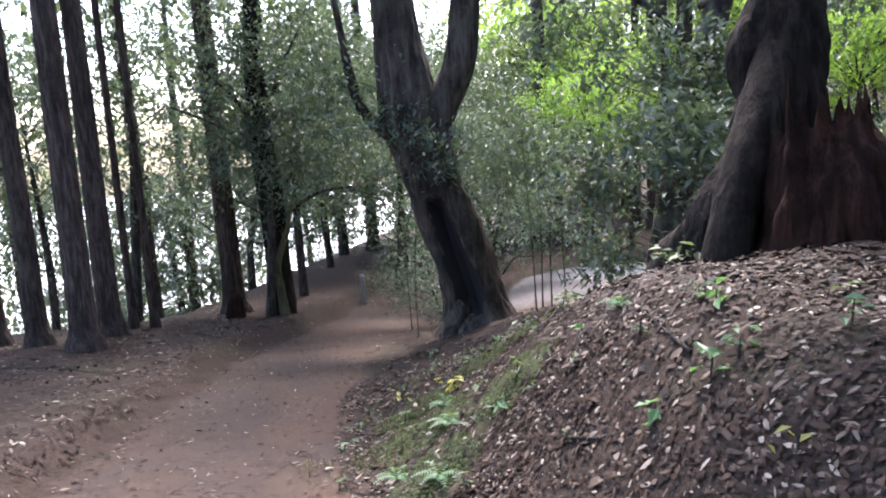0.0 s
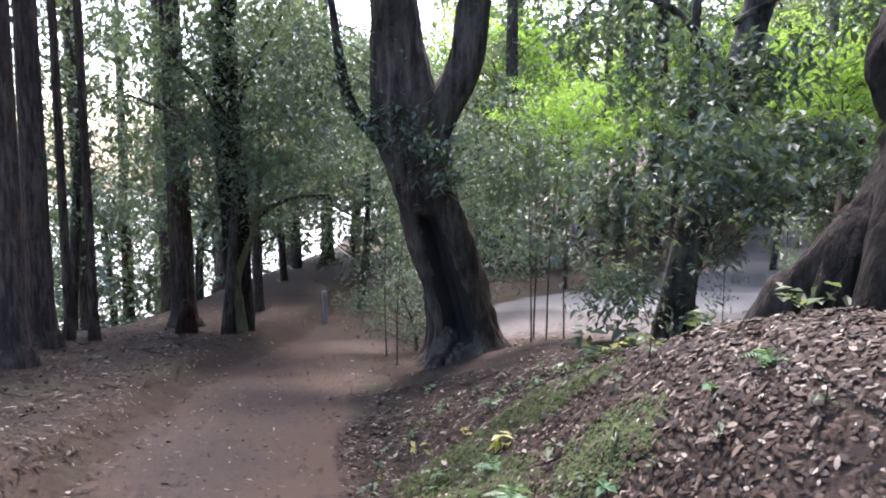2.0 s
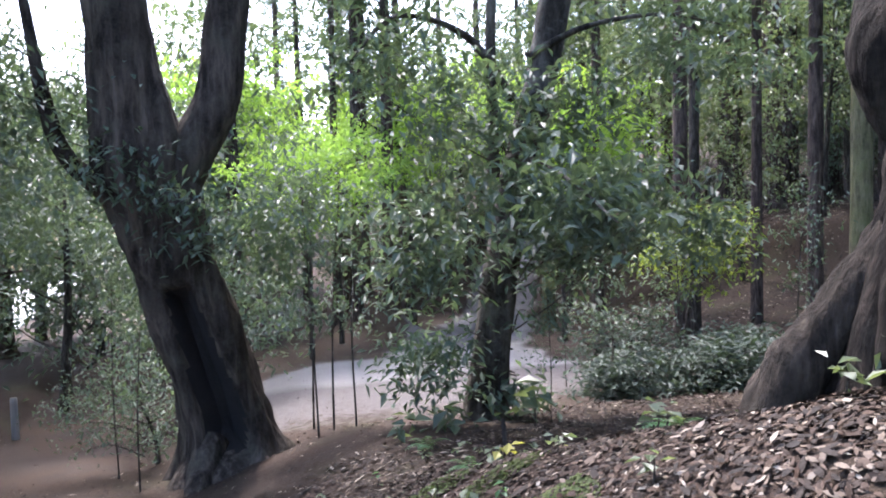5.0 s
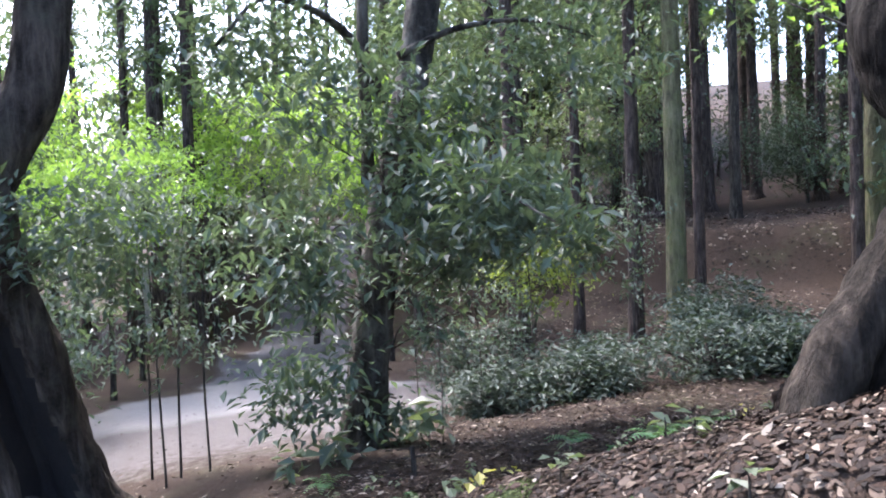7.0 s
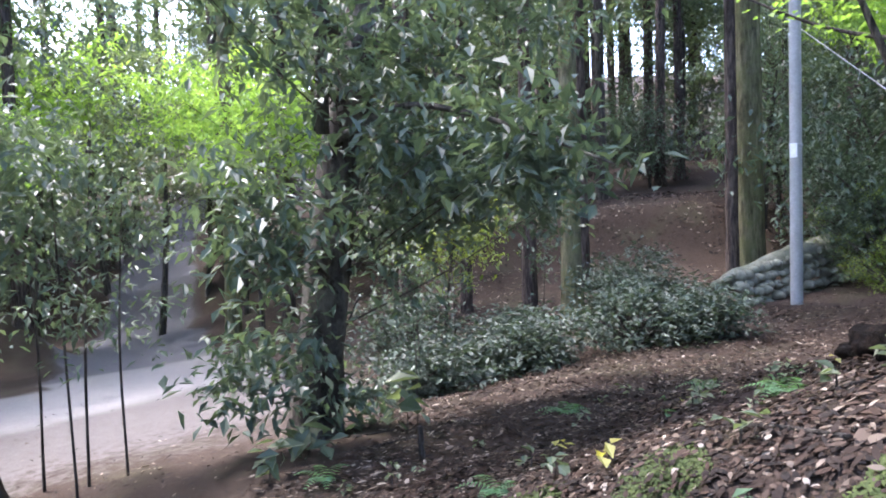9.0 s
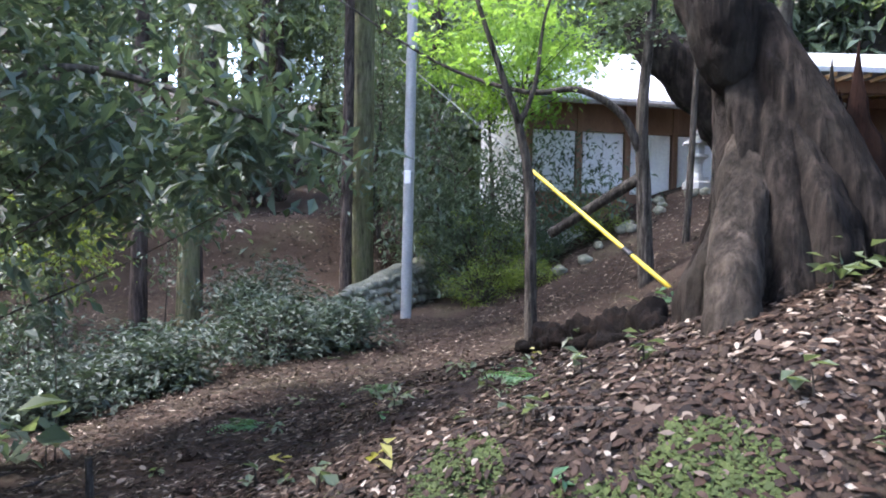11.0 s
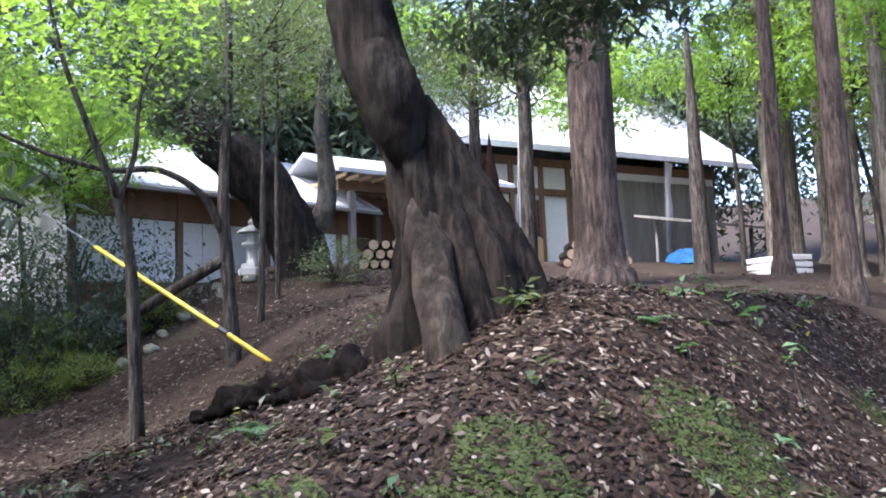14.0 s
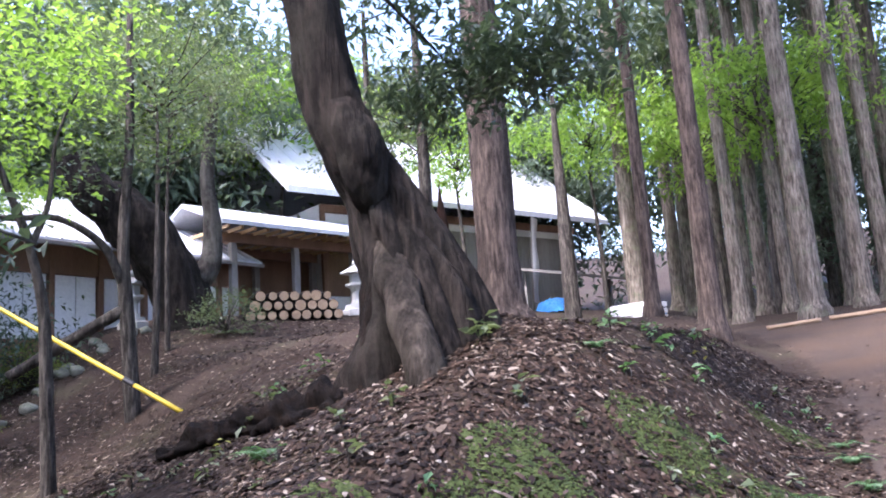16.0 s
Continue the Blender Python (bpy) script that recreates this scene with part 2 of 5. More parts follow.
def road_z(y):
    y = max(y, -30)
    return 0.12 - 0.15 * y if y < 14 else -1.98 - 0.06 * (min(y, 40) - 14)


def half_right(y):
    """Half width of the trodden way on the side of the mound."""
    return float(np.interp(y, (0.0, 3.0, 4.6, 7.0, 8.6, 12.0), (1.8, 1.75, 1.35, 1.08, 0.75, 0.75)))


def half_left(y):
    return float(np.interp(y, (-8.0, -2.0, 1.5, 5.0, 7.0, 9.0), (3.6, 2.6, 0.8, 0.5, 0.6, 1.0)))


def ground(x, y):
    """Height of the forest floor."""
    zr, d = road_z(min(max(y, -6), 60)), x - road_x(max(y, -6))
    if d >= 0:
        e = 0.57 + 0.40 * sstep(2.8, 5.6, x) * (1 - sstep(3, 6, y)) - 0.20 * sstep(4.4, 6, y) - 1.0 * sstep(5, 8.5, y) - 0.75 * sstep(8, 13, y)
        e += 0.16 * math.exp(-((x - 2.1) / 0.8) ** 2 - ((y - 4.7) / 0.7) ** 2)
        e += 1.0 * sstep(8, 15, x) * (1 - sstep(5, 10, y))
        e += (1.3 * sstep(5, 15, x) + 1.1 * sstep(0, 0.8, x - 12 + 0.21 * (y - 10.3))) * sstep(8.5, 12.5, y) + 4.0 * sstep(16, 45, x) * sstep(9, 16, y)
        e -= 0.45 * math.exp(-((x - 6.3) / 2.6) ** 2 - ((y - 6.2) / 1.6) ** 2)
        e += 4.5 * sstep(24, 60, math.hypot(x - 2, y - 6)) + 6 * sstep(45, 90, math.hypot(x - 2, y - 6))
        w = half_right(y)
        b = sstep(w, max(3.2, w + 1.4), d)
        fall = 0.097 * min(max(y - 13, 0), 19) * (1 - sstep(4.5 + 0.22 * (y - 12), 9.5 + 0.3 * (y - 12), x))
        knoll = 1.3 * math.exp(-((x - 3.3) / 0.9) ** 2 - ((y - 24.5) / 2.2) ** 2)
        return zr * (1 - b) + (max(e, -1.4 if y > 8 else -9) - fall + knoll) * b
    w = half_left(y)
    return zr + 0.20 * sstep(w, w + 0.28, -d) - 13.0 * sstep(4.8, 40, -d) - 7.0 * sstep(3.2, 15, -d) * sstep(10, 17, y)


# ---------------------------------------------------------------- builders
def mesh_of(name, verts, faces, material, smooth=True, extra=()):
    me = bpy.data.meshes.new(name)
    me.from_pydata(verts if isinstance(verts, list) else verts.tolist(), [], faces if isinstance(faces, list) else faces.tolist())
    for m in (material, *extra):
        me.materials.append(m)
    if smooth:
        me.polygons.foreach_set("use_smooth", [True] * len(me.polygons))
    me.update()
    return me


def part(name, me, parent, label=""):
    """One mesh object under a thing or a part."""
    ob = new(name, me)
    ob.parent = parent
    if label:
        ob["label"] = label
    return ob


def thing(name, at, label, category, group="", kind=""):
    ob = new(name)
    ob.location = at
    return tagged(ob, label, category, group, kind)


def solo(name, me, at, label, category, group="", kind=""):
    ob = new(name, me)
    ob.location = at
    return tagged(ob, label, category, group, kind)


def smooth_line(points, steps):
    """A smooth line through (x, y, z, r) points."""
    p = np.array(points, float)
    p = np.vstack([2 * p[0] - p[1], p, 2 * p[-1] - p[-2]])
    out = []
    for i in range(1, len(p) - 2):
        for u in np.linspace(0, 1, steps, endpoint=False):
            a, b, c, d = p[i - 1 : i + 3]
            out.append(0.5 * (2 * b + (c - a) * u + (2 * a - 5 * b + 4 * c - d) * u * u + (3 * b - a - 3 * c + d) * u**3))
    out.append(p[-2])
    return np.array(out)


def tube(points, sides=12, steps=4, rough=0.08, lobes=0, lobe=0.0, seed=0, shape=None, freq=3.0):
    """A limb: rings along a smooth line with uneven girth. shape(angle, i, n) may scale the radius."""
    line = smooth_line(points, steps)
    n, verts, faces = len(line), [], []
    tang = np.gradient(line[:, :3], axis=0)
    tang /= np.linalg.norm(tang, axis=1)[:, None] + 1e-9
    ref = np.array([1.0, 0, 0]) if abs(tang[0][0]) < 0.9 else np.array([0, 1.0, 0])
    for i in range(n):
        side = ref - tang[i] * (ref @ tang[i])
        side /= np.linalg.norm(side)
        ref = side
        up = np.cross(tang[i], side)
        for k in range(sides):
            a = 2 * math.pi * k / sides
            d = math.cos(a) * side + math.sin(a) * up
            q = line[i, :3] + d * line[i, 3]
            w = noise.noise(Vector((q[0] * freq + seed, q[1] * freq, q[2] * freq * 0.45)))
            w2 = noise.noise(Vector((q[0] * freq * 3 + seed, q[1] * freq * 3, q[2] * freq * 0.8)))
            w3 = noise.noise(Vector((q[0] * freq * 8 + seed, q[1] * freq * 8, q[2] * freq * 2.5)))
            s = 1 + rough * (w * 1.6 + w2 * 0.8 + w3 * 0.35) + lobe * math.cos(lobes * a + seed)
            if shape:
                s *= shape(d, i, n, q)
            verts.append(tuple(line[i, :3] + d * max(line[i, 3], 0.002) * s))
    for i in range(n - 1):
        for k in range(sides):
            k2 = (k + 1) % sides
            faces.append((i * sides + k, i * sides + k2, (i + 1) * sides + k2, (i + 1) * sides + k))
    faces.append(tuple(reversed(range(sides))))
    faces.append(tuple(range((n - 1) * sides, n * sides)))
    return verts, faces


def joined(pieces):
    verts, faces = [], []
    for v, f in pieces:
        o = len(verts)
        verts += list(v)
        faces += [tuple(i + o for i in q) for q in f]
    return verts, faces


def box(x0, y0, z0, x1, y1, z1):
    v = [(x, y, z) for x in (x0, x1) for y in (y0, y1) for z in (z0, z1)]
    return v, [(0, 1, 3, 2), (4, 6, 7, 5), (0, 4, 5, 1), (2, 3, 7, 6), (0, 2, 6, 4), (1, 5, 7, 3)]


def bevelled(name, pieces, material, width=0.01):
    """Joined boxes with eased edges."""
    v, f = joined(pieces)
    bm = bmesh.new()
    vs = [bm.verts.new(p) for p in v]
    for q in f:
        bm.faces.new([vs[i] for i in q])
    if width:
        bmesh.ops.bevel(bm, geom=bm.edges[:], offset=width, segments=1, affect="EDGES")
    bmesh.ops.recalc_face_normals(bm, faces=bm.faces[:])
    me = bpy.data.meshes.new(name)
    bm.to_mesh(me)
    bm.free()
    me.materials.append(material)
    return me


def leaves(centres, size, droop=0.3, aspect=0.42, spread=0.35, rng=None, flat=0.0, fold=0.35):
    """Folded leaves, four corners each, at the given places."""
    g = rng or NR
    c = np.asarray(centres, float)
    n = len(c)
    az = g.uniform(0, 2 * math.pi, n)
    el = g.normal(-droop, spread, n)
    d = np.stack([np.cos(az) * np.cos(el), np.sin(az) * np.cos(el), np.sin(el)], 1)
    s = np.cross(d, np.array([0, 0, 1.0])) + g.normal(0, 0.25 * (1 - flat) + 0.02, (n, 3))
    s /= np.linalg.norm(s, axis=1)[:, None] + 1e-9
    up = np.cross(s, d)
    ln = (size * g.uniform(0.65, 1.25, n))[:, None]
    wd = ln * aspect * g.uniform(0.8, 1.2, n)[:, None] * 0.5
    lift = up * wd * fold
    v = np.stack([c, c + d * ln * 0.5 + s * wd + lift, c + d * ln - up * ln * 0.1, c + d * ln * 0.5 - s * wd + lift], 1).reshape(-1, 3)
    i = np.arange(n)[:, None] * 4
    f = np.concatenate([i + [0, 1, 2], i + [0, 2, 3]], 0)
    return v, f


def sprays(centre, radii, clumps, per, spread, g, hollow=0.45, flat=0.55):
    """Places for leaves: clumps strewn through the outer part of an egg, with gaps between."""
    d = g.normal(0, 1, (clumps, 3))
    d /= np.linalg.norm(d, axis=1)[:, None]
    k = d * g.uniform(hollow, 1.0, clumps)[:, None] * np.array(radii) + np.array(centre)
    k += g.normal(0, 0.08, (clumps, 3)) * np.array(radii)
    c = np.repeat(k, per, 0) + g.normal(0, 1, (clumps * per, 3)) * np.array([spread, spread, spread * flat])
    return c, k


def leaf_part(name, centres, size, material, parent, label="", **kw):
    v, f = leaves(centres, size, **kw)
    me = mesh_of(name, v, f, material, smooth=False)
    return part(name, me, parent, label)


def twigs_to(ks, hub, g, radius=0.012, share=0.5):
    """Thin branches from a hub to some of the clumps."""
    out = []
    for k in ks:
        if g.random() < share:
            reach = math.hypot(k[0] - hub[0], k[1] - hub[1])
            h = np.array([hub[0], hub[1], min(max(k[2] - 0.45 * reach, 0.25 * hub[2]), 1.35 * hub[2] + 0.02)]) + g.normal(0, 0.02, 3)
            mid = (h + k) / 2 + np.array([0, 0, 0.06]) + g.normal(0, 0.06, 3)
            out.append(tube([(*h, radius * 2.0), (*mid, radius * 1.3), (*k, radius * 0.4)], 5, 3, 0.05))
    return joined(out)


# ---------------------------------------------------------------- ground
def grid_axis(stops):
    """Grid lines: (from, to, step) stretches joined."""
    out = []
    for a, b, s in stops:
        out += list(np.arange(a, b - 1e-6, s))
    return np.array(out + [stops[-1][1]])


MOSS = [(-0.25, 6.0, 0.36, 0.24), (0.05, 5.75, 0.28, 0.18), (-0.45, 5.1, 0.26, 0.32), (0.3, 6.5, 0.18, 0.12), (-0.25, 4.4, 0.2, 0.26), (0.1, 7.0, 0.2, 0.15), (-0.65, 5.7, 0.24, 0.25), (0.15, 4.8, 0.2, 0.22), (0.6, 3.1, 0.16, 0.2)]


def mossy(x, y):
    """1 on the cushions of moss on the mound."""
    return max(max(0.0, 1 - math.hypot((x - a) / (rx * 1.6), (y - b) / (ry * 1.6))) for a, b, rx, ry in MOSS)


def ground_height(x, y):
    h = ground(x, y)
    fine = 0.035 * noise.noise(Vector((x * 1.7, y * 1.7, 0))) + 0.02 * noise.noise(Vector((x * 5, y * 5, 3)))
    far = max(0.0, math.hypot(x - 2, y - 6) - 50)
    d = x - road_x(max(y, -6))
    edge = sstep(-0.2, 0.2, d - half_right(y) if d > 0 else -d - half_left(y))
    if clearing(x, y) > 0.5:
        edge = 0.3
    cushion = 0.05 * mossy(x, y) if -2 < x < 2 and 1 < y < 8 else 0.0
    return h + fine * (0.25 + 0.75 * edge) - 0.002 * far + cushion


def clearing(x, y):
    """1 on the pale gravel of the lower clearing and the lane that leaves it."""
    wob = 0.35 * noise.noise(Vector((x * 0.8, y * 0.8, 9)))
    a = ((x - 2.0 - 0.12 * (y - 14)) / 2.9) ** 2 + ((y - 14.6) / 4.0) ** 2
    lane = abs(x - (2.8 + 0.30 * (y - 15) + 0.010 * (y - 15) ** 2)) / 1.7 if 15 < y < 40 else 9
    return 1.0 - sstep(0.85, 1.1, min(a, lane) + wob)


def build_ground():
    xs = grid_axis([(-400, -60, 40), (-60, -16, 4), (-16, -6, 0.5), (-6, 8, 0.16), (8, 15, 0.25), (15, 22, 0.5), (22, 60, 4), (60, 400, 40)])
    ys = grid_axis([(-400, -60, 40), (-60, -14, 4), (-14, -4, 0.5), (-4, 18, 0.16), (18, 34, 0.5), (34, 60, 3), (60, 400, 40)])
    nx, ny = len(xs), len(ys)
    verts = [(x, y, ground_height(x, y)) for y in ys for x in xs]
    faces = [(j * nx + i, j * nx + i + 1, (j + 1) * nx + i + 1, (j + 1) * nx + i) for j in range(ny - 1) for i in range(nx - 1)]
    me = mesh_of("ground", verts, faces, M_GROUND)
    kinds = []
    for x, y, z in verts:
        d = x - road_x(max(y, -6))
        d = d - half_right(y) if d > 0 else -d - half_left(y)
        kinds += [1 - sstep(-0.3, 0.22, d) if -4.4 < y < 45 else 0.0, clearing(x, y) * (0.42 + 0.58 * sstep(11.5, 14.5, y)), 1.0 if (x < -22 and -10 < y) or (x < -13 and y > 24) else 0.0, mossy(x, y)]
    lane = []
    for x, y, z in verts:
        on_it = clearing(x, y) if 10 < y < 45 else 0.0
        # First value marks the painted sun strip, second the asphalt.
        wob = 0.5 * noise.noise(Vector((x * 0.7, y * 0.7, 4)))
        lane += [on_it * sstep(14.6, 15.4, y + wob) * (1 - sstep(18.9, 19.7, y + wob)), on_it * sstep(19.2, 19.8, y + wob), 0.0, 1.0]
    me.color_attributes.new("lane", "FLOAT_COLOR", "POINT").data.foreach_set("color", lane)
    me.color_attributes.new("surface", "FLOAT_COLOR", "POINT").data.foreach_set("color", kinds)
    tagged(new("ground", me), "forest floor of brown soil with a trodden earth path and a pale gravel clearing", "ground", kind="structure")


build_ground()


def strew(name, label, n, xr, yr, size, material, keep, lift=0.012, seed=1, aspect=0.42):
    """Fallen leaves over a stretch of floor, one object of stuff."""
    g = np.random.default_rng(seed)
    pts = []
    while len(pts) < n:
        x, y = g.uniform(*xr), g.uniform(*yr)
        if g.random() < keep(x, y):
            pts.append((x, y, ground_height(x, y) + g.uniform(0.0, lift)))
    c = np.array(pts)
    slope = np.array([(ground(x - 0.1, y) - ground(x + 0.1, y), ground(x, y - 0.1) - ground(x, y + 0.1), 0.2) for x, y, _ in pts])
    v, f = lying_leaves(c, slope, size, aspect, g)
    tagged(new(name, mesh_of(name, v, f, material, smooth=False)), label, "leaves", kind="stuff")


def lying_leaves(c, slope, size, aspect, g):
    """Dry leaves of rounded outline, curled a little, lying along the slope under them."""
    n = len(c)
    up = slope + g.normal(0, 0.04, (n, 3))
    up /= np.linalg.norm(up, axis=1)[:, None]
    az = g.uniform(0, 2 * math.pi, n)
    d = np.stack([np.cos(az), np.sin(az), np.zeros(n)], 1)
    d -= up * (d * up).sum(1)[:, None]
    d /= np.linalg.norm(d, axis=1)[:, None]
    s = np.cross(up, d)
    ln = (size * np.exp(g.normal(0, 0.28, n)))[:, None]
    wd = ln * aspect * g.uniform(0.75, 1.35, n)[:, None] * 0.5
    cup, arch = wd * g.normal(0.12, 0.16, n)[:, None], ln * g.normal(0.02, 0.03, n)[:, None]
    ring = [(0.0, 0.0, 0.0), (0.3, 0.85, 0.8), (0.66, 0.75, 0.9), (1.0, 0.0, 0.0), (0.66, -0.75, 0.9), (0.3, -0.85, 0.8)]
    v = np.stack([c + d * ln * (u - 0.5) + s * wd * w + up * (cup * h + arch * 4 * u * (1 - u) + 0.004) for u, w, h in ring], 1).reshape(-1, 3)
    i = np.arange(n)[:, None] * 6
    return v, (i + [0, 1, 5]).tolist() + (i + [1, 2, 4, 5]).tolist() + (i + [2, 3, 4]).tolist()


def bank(x, y):
    d = x - road_x(max(y, -6))
    d = d - half_right(y) if d > 0 else -d - half_left(y)
    if clearing(x, y) > 0.5:
        return 0.05 + 0.2 * (1 - sstep(10.5, 13, y))
    patch = 0.55 + 0.9 * noise.noise(Vector((x * 0.9, y * 0.9, 2)))
    if -2 < x < 2 and 1 < y < 8 and mossy(x, y) > 0.3:
        return 0.22
    return (0.05 if d < -0.15 else 1.0 if d > 0.1 else 0.5) * max(0.12, min(1, patch + 0.25))


strew("fallen_leaves", "dry brown and grey fallen oak leaves on the mound", 42000, (-1.6, 4.2), (0.6, 9.0), 0.046, M_DEAD, bank, 0.02, 1, 0.34)
strew("leaf_litter", "dry brown leaf litter over the forest floor", 42000, (-8, 13), (-4, 16), 0.048, M_DEAD, bank, 0.02, 2, 0.34)
strew("leaf_crumbs", "small brown crumbs of leaf and bark on the mound", 60000, (-1.6, 3.0), (0.8, 8.0), 0.028, M_DEAD, bank, 0.012, 4, 0.6)
strew("path_side_leaves", "dry brown leaves on the flat floor beside the path", 18000, (-7.5, -2.0), (1, 12.5), 0.046, M_DEAD, bank, 0.02, 5, 0.34)
strew("moss_tufts", "short green moss tufts on the mound", 26000, (-1.3, 1.0), (1.5, 7.6), 0.02, M_TUFT, lambda x, y: 1.0 if mossy(x, y) > 0.12 + 0.3 * abs(noise.noise(Vector((x * 6, y * 6, 1)))) else 0.0, 0.008, 8, 0.5)
strew("slope_leaves", "dry leaves on the slope below the yard", 36000, (1.6, 9.0), (4.2, 10.5), 0.048, M_DEAD, bank, 0.02, 6, 0.34)
strew("hillside_leaves", "grey-brown dry leaves on the terraced hillside", 22000, (7.5, 19), (10, 20), 0.075, M_DEAD, bank, 0.02, 9)
strew("yard_slope_leaves", "dry leaves on the slope before the house", 16000, (8.0, 13.5), (-1.0, 8.0), 0.06, M_DEAD, bank, 0.02, 10)
strew("fallen_needles", "rust-coloured fallen needles and leaf bits on the path", 5000, (-4.5, 1.5), (0, 12), 0.035, M_DEAD, lambda x, y: 0.8 if abs(x - road_x(y)) < 0.8 else 0.1, 0.004, 3, 0.3)


# ---------------------------------------------------------------- trees
def trunk_mesh(name, pts, material, **kw):
    v, f = tube(pts, **kw)
    return mesh_of(name, v, f, material)


def cedar(at, height=17.0, r=0.25, material=None, lean=(0, 0), crown_from=6.5, crown_leaves=3200, seed=0, label="tall straight red-barked cedar in the wood", flare=1.6):
    """A straight conifer: tapered trunk with root flare, whorls of drooping boughs high up."""
    g = np.random.default_rng(seed)
    t = thing("cedar_tree", at, label, "tree", "cedars of the wood")
    lx, ly = lean
    pts = [(0, 0, -0.25, r * flare * 1.15), (0, 0, 0.08, r * flare), (lx * 0.03, ly * 0.03, 0.45, r * 1.12), (lx * 0.12, ly * 0.12, height * 0.12, r), (lx * 0.5, ly * 0.5, height * 0.5, r * 0.72), (lx, ly, height, r * 0.08)]
    part("trunk", trunk_mesh("trunk", pts, material or M_CEDAR, sides=14, steps=6, rough=0.05, lobes=5, lobe=0.04, seed=seed), t)
    h = crown_from + (height - crown_from) * g.random(crown_leaves // 40) ** 1.1
    cs = []
    for z in h:
        reach = (0.6 + 2.6 * (height - z) / (height - crown_from)) * g.uniform(0.5, 1.0)
        a = g.uniform(0, 6.28)
        u = g.random(40)
        rad = reach * u
        cs.append(np.stack([np.cos(a) * rad + g.normal(0, 0.16, 40) + lx * z / height, np.sin(a) * rad + g.normal(0, 0.16, 40) + ly * z / height, z - 0.35 * rad + g.normal(0, 0.10, 40)], 1))
    leaf_part("crown", np.concatenate(cs), 0.30, M_NEEDLE, t, droop=0.5, aspect=0.35, rng=g)
    return t


def broadleaf(at, height=6.0, r=0.07, radii=(1.6, 1.6, 1.8), clumps=60, per=45, size=0.13, material=None, bark_m=None, lean=(0.3, 0.2), seed=0, label="evergreen broadleaf tree with dark glossy leaves", low=0.45, spread=0.24, name="broadleaf_tree", group="undergrowth trees"):
    """A small tree: bent trunk, a few limbs, an uneven crown of clumps."""
    g = np.random.default_rng(seed)
    t = thing(name, at, label, "tree", group)
    lx, ly = lean
    top = (lx, ly, height * low + radii[2] * 0.6)
    pts = [(0, 0, -0.15, r * 1.5), (0, 0, 0.15, r * 1.1), (lx * 0.25 + g.normal(0, 0.05), ly * 0.25 + g.normal(0, 0.05), top[2] * 0.45, r * 0.85), (*top, r * 0.3)]
    part("trunk", trunk_mesh("trunk", pts, bark_m or M_THIN, sides=9, steps=5, rough=0.08, seed=seed), t)
    c, k = sprays((lx, ly, height - radii[2]), radii, clumps, per, spread, g, 0.35)
    v, f = twigs_to(k, (lx * 0.7, ly * 0.7, top[2] * 0.75), g, 0.008, 0.22)
    part("branchwork", mesh_of("branchwork", v, f, bark_m or M_THIN), t)["kind"] = "stuff"
    leaf_part("crown", c, size, material or M_LEAF, t, droop=0.45, rng=g)
    return t


def on(x, y, dz=0.0):
    return (x, y, ground_height(x, y) + dz)


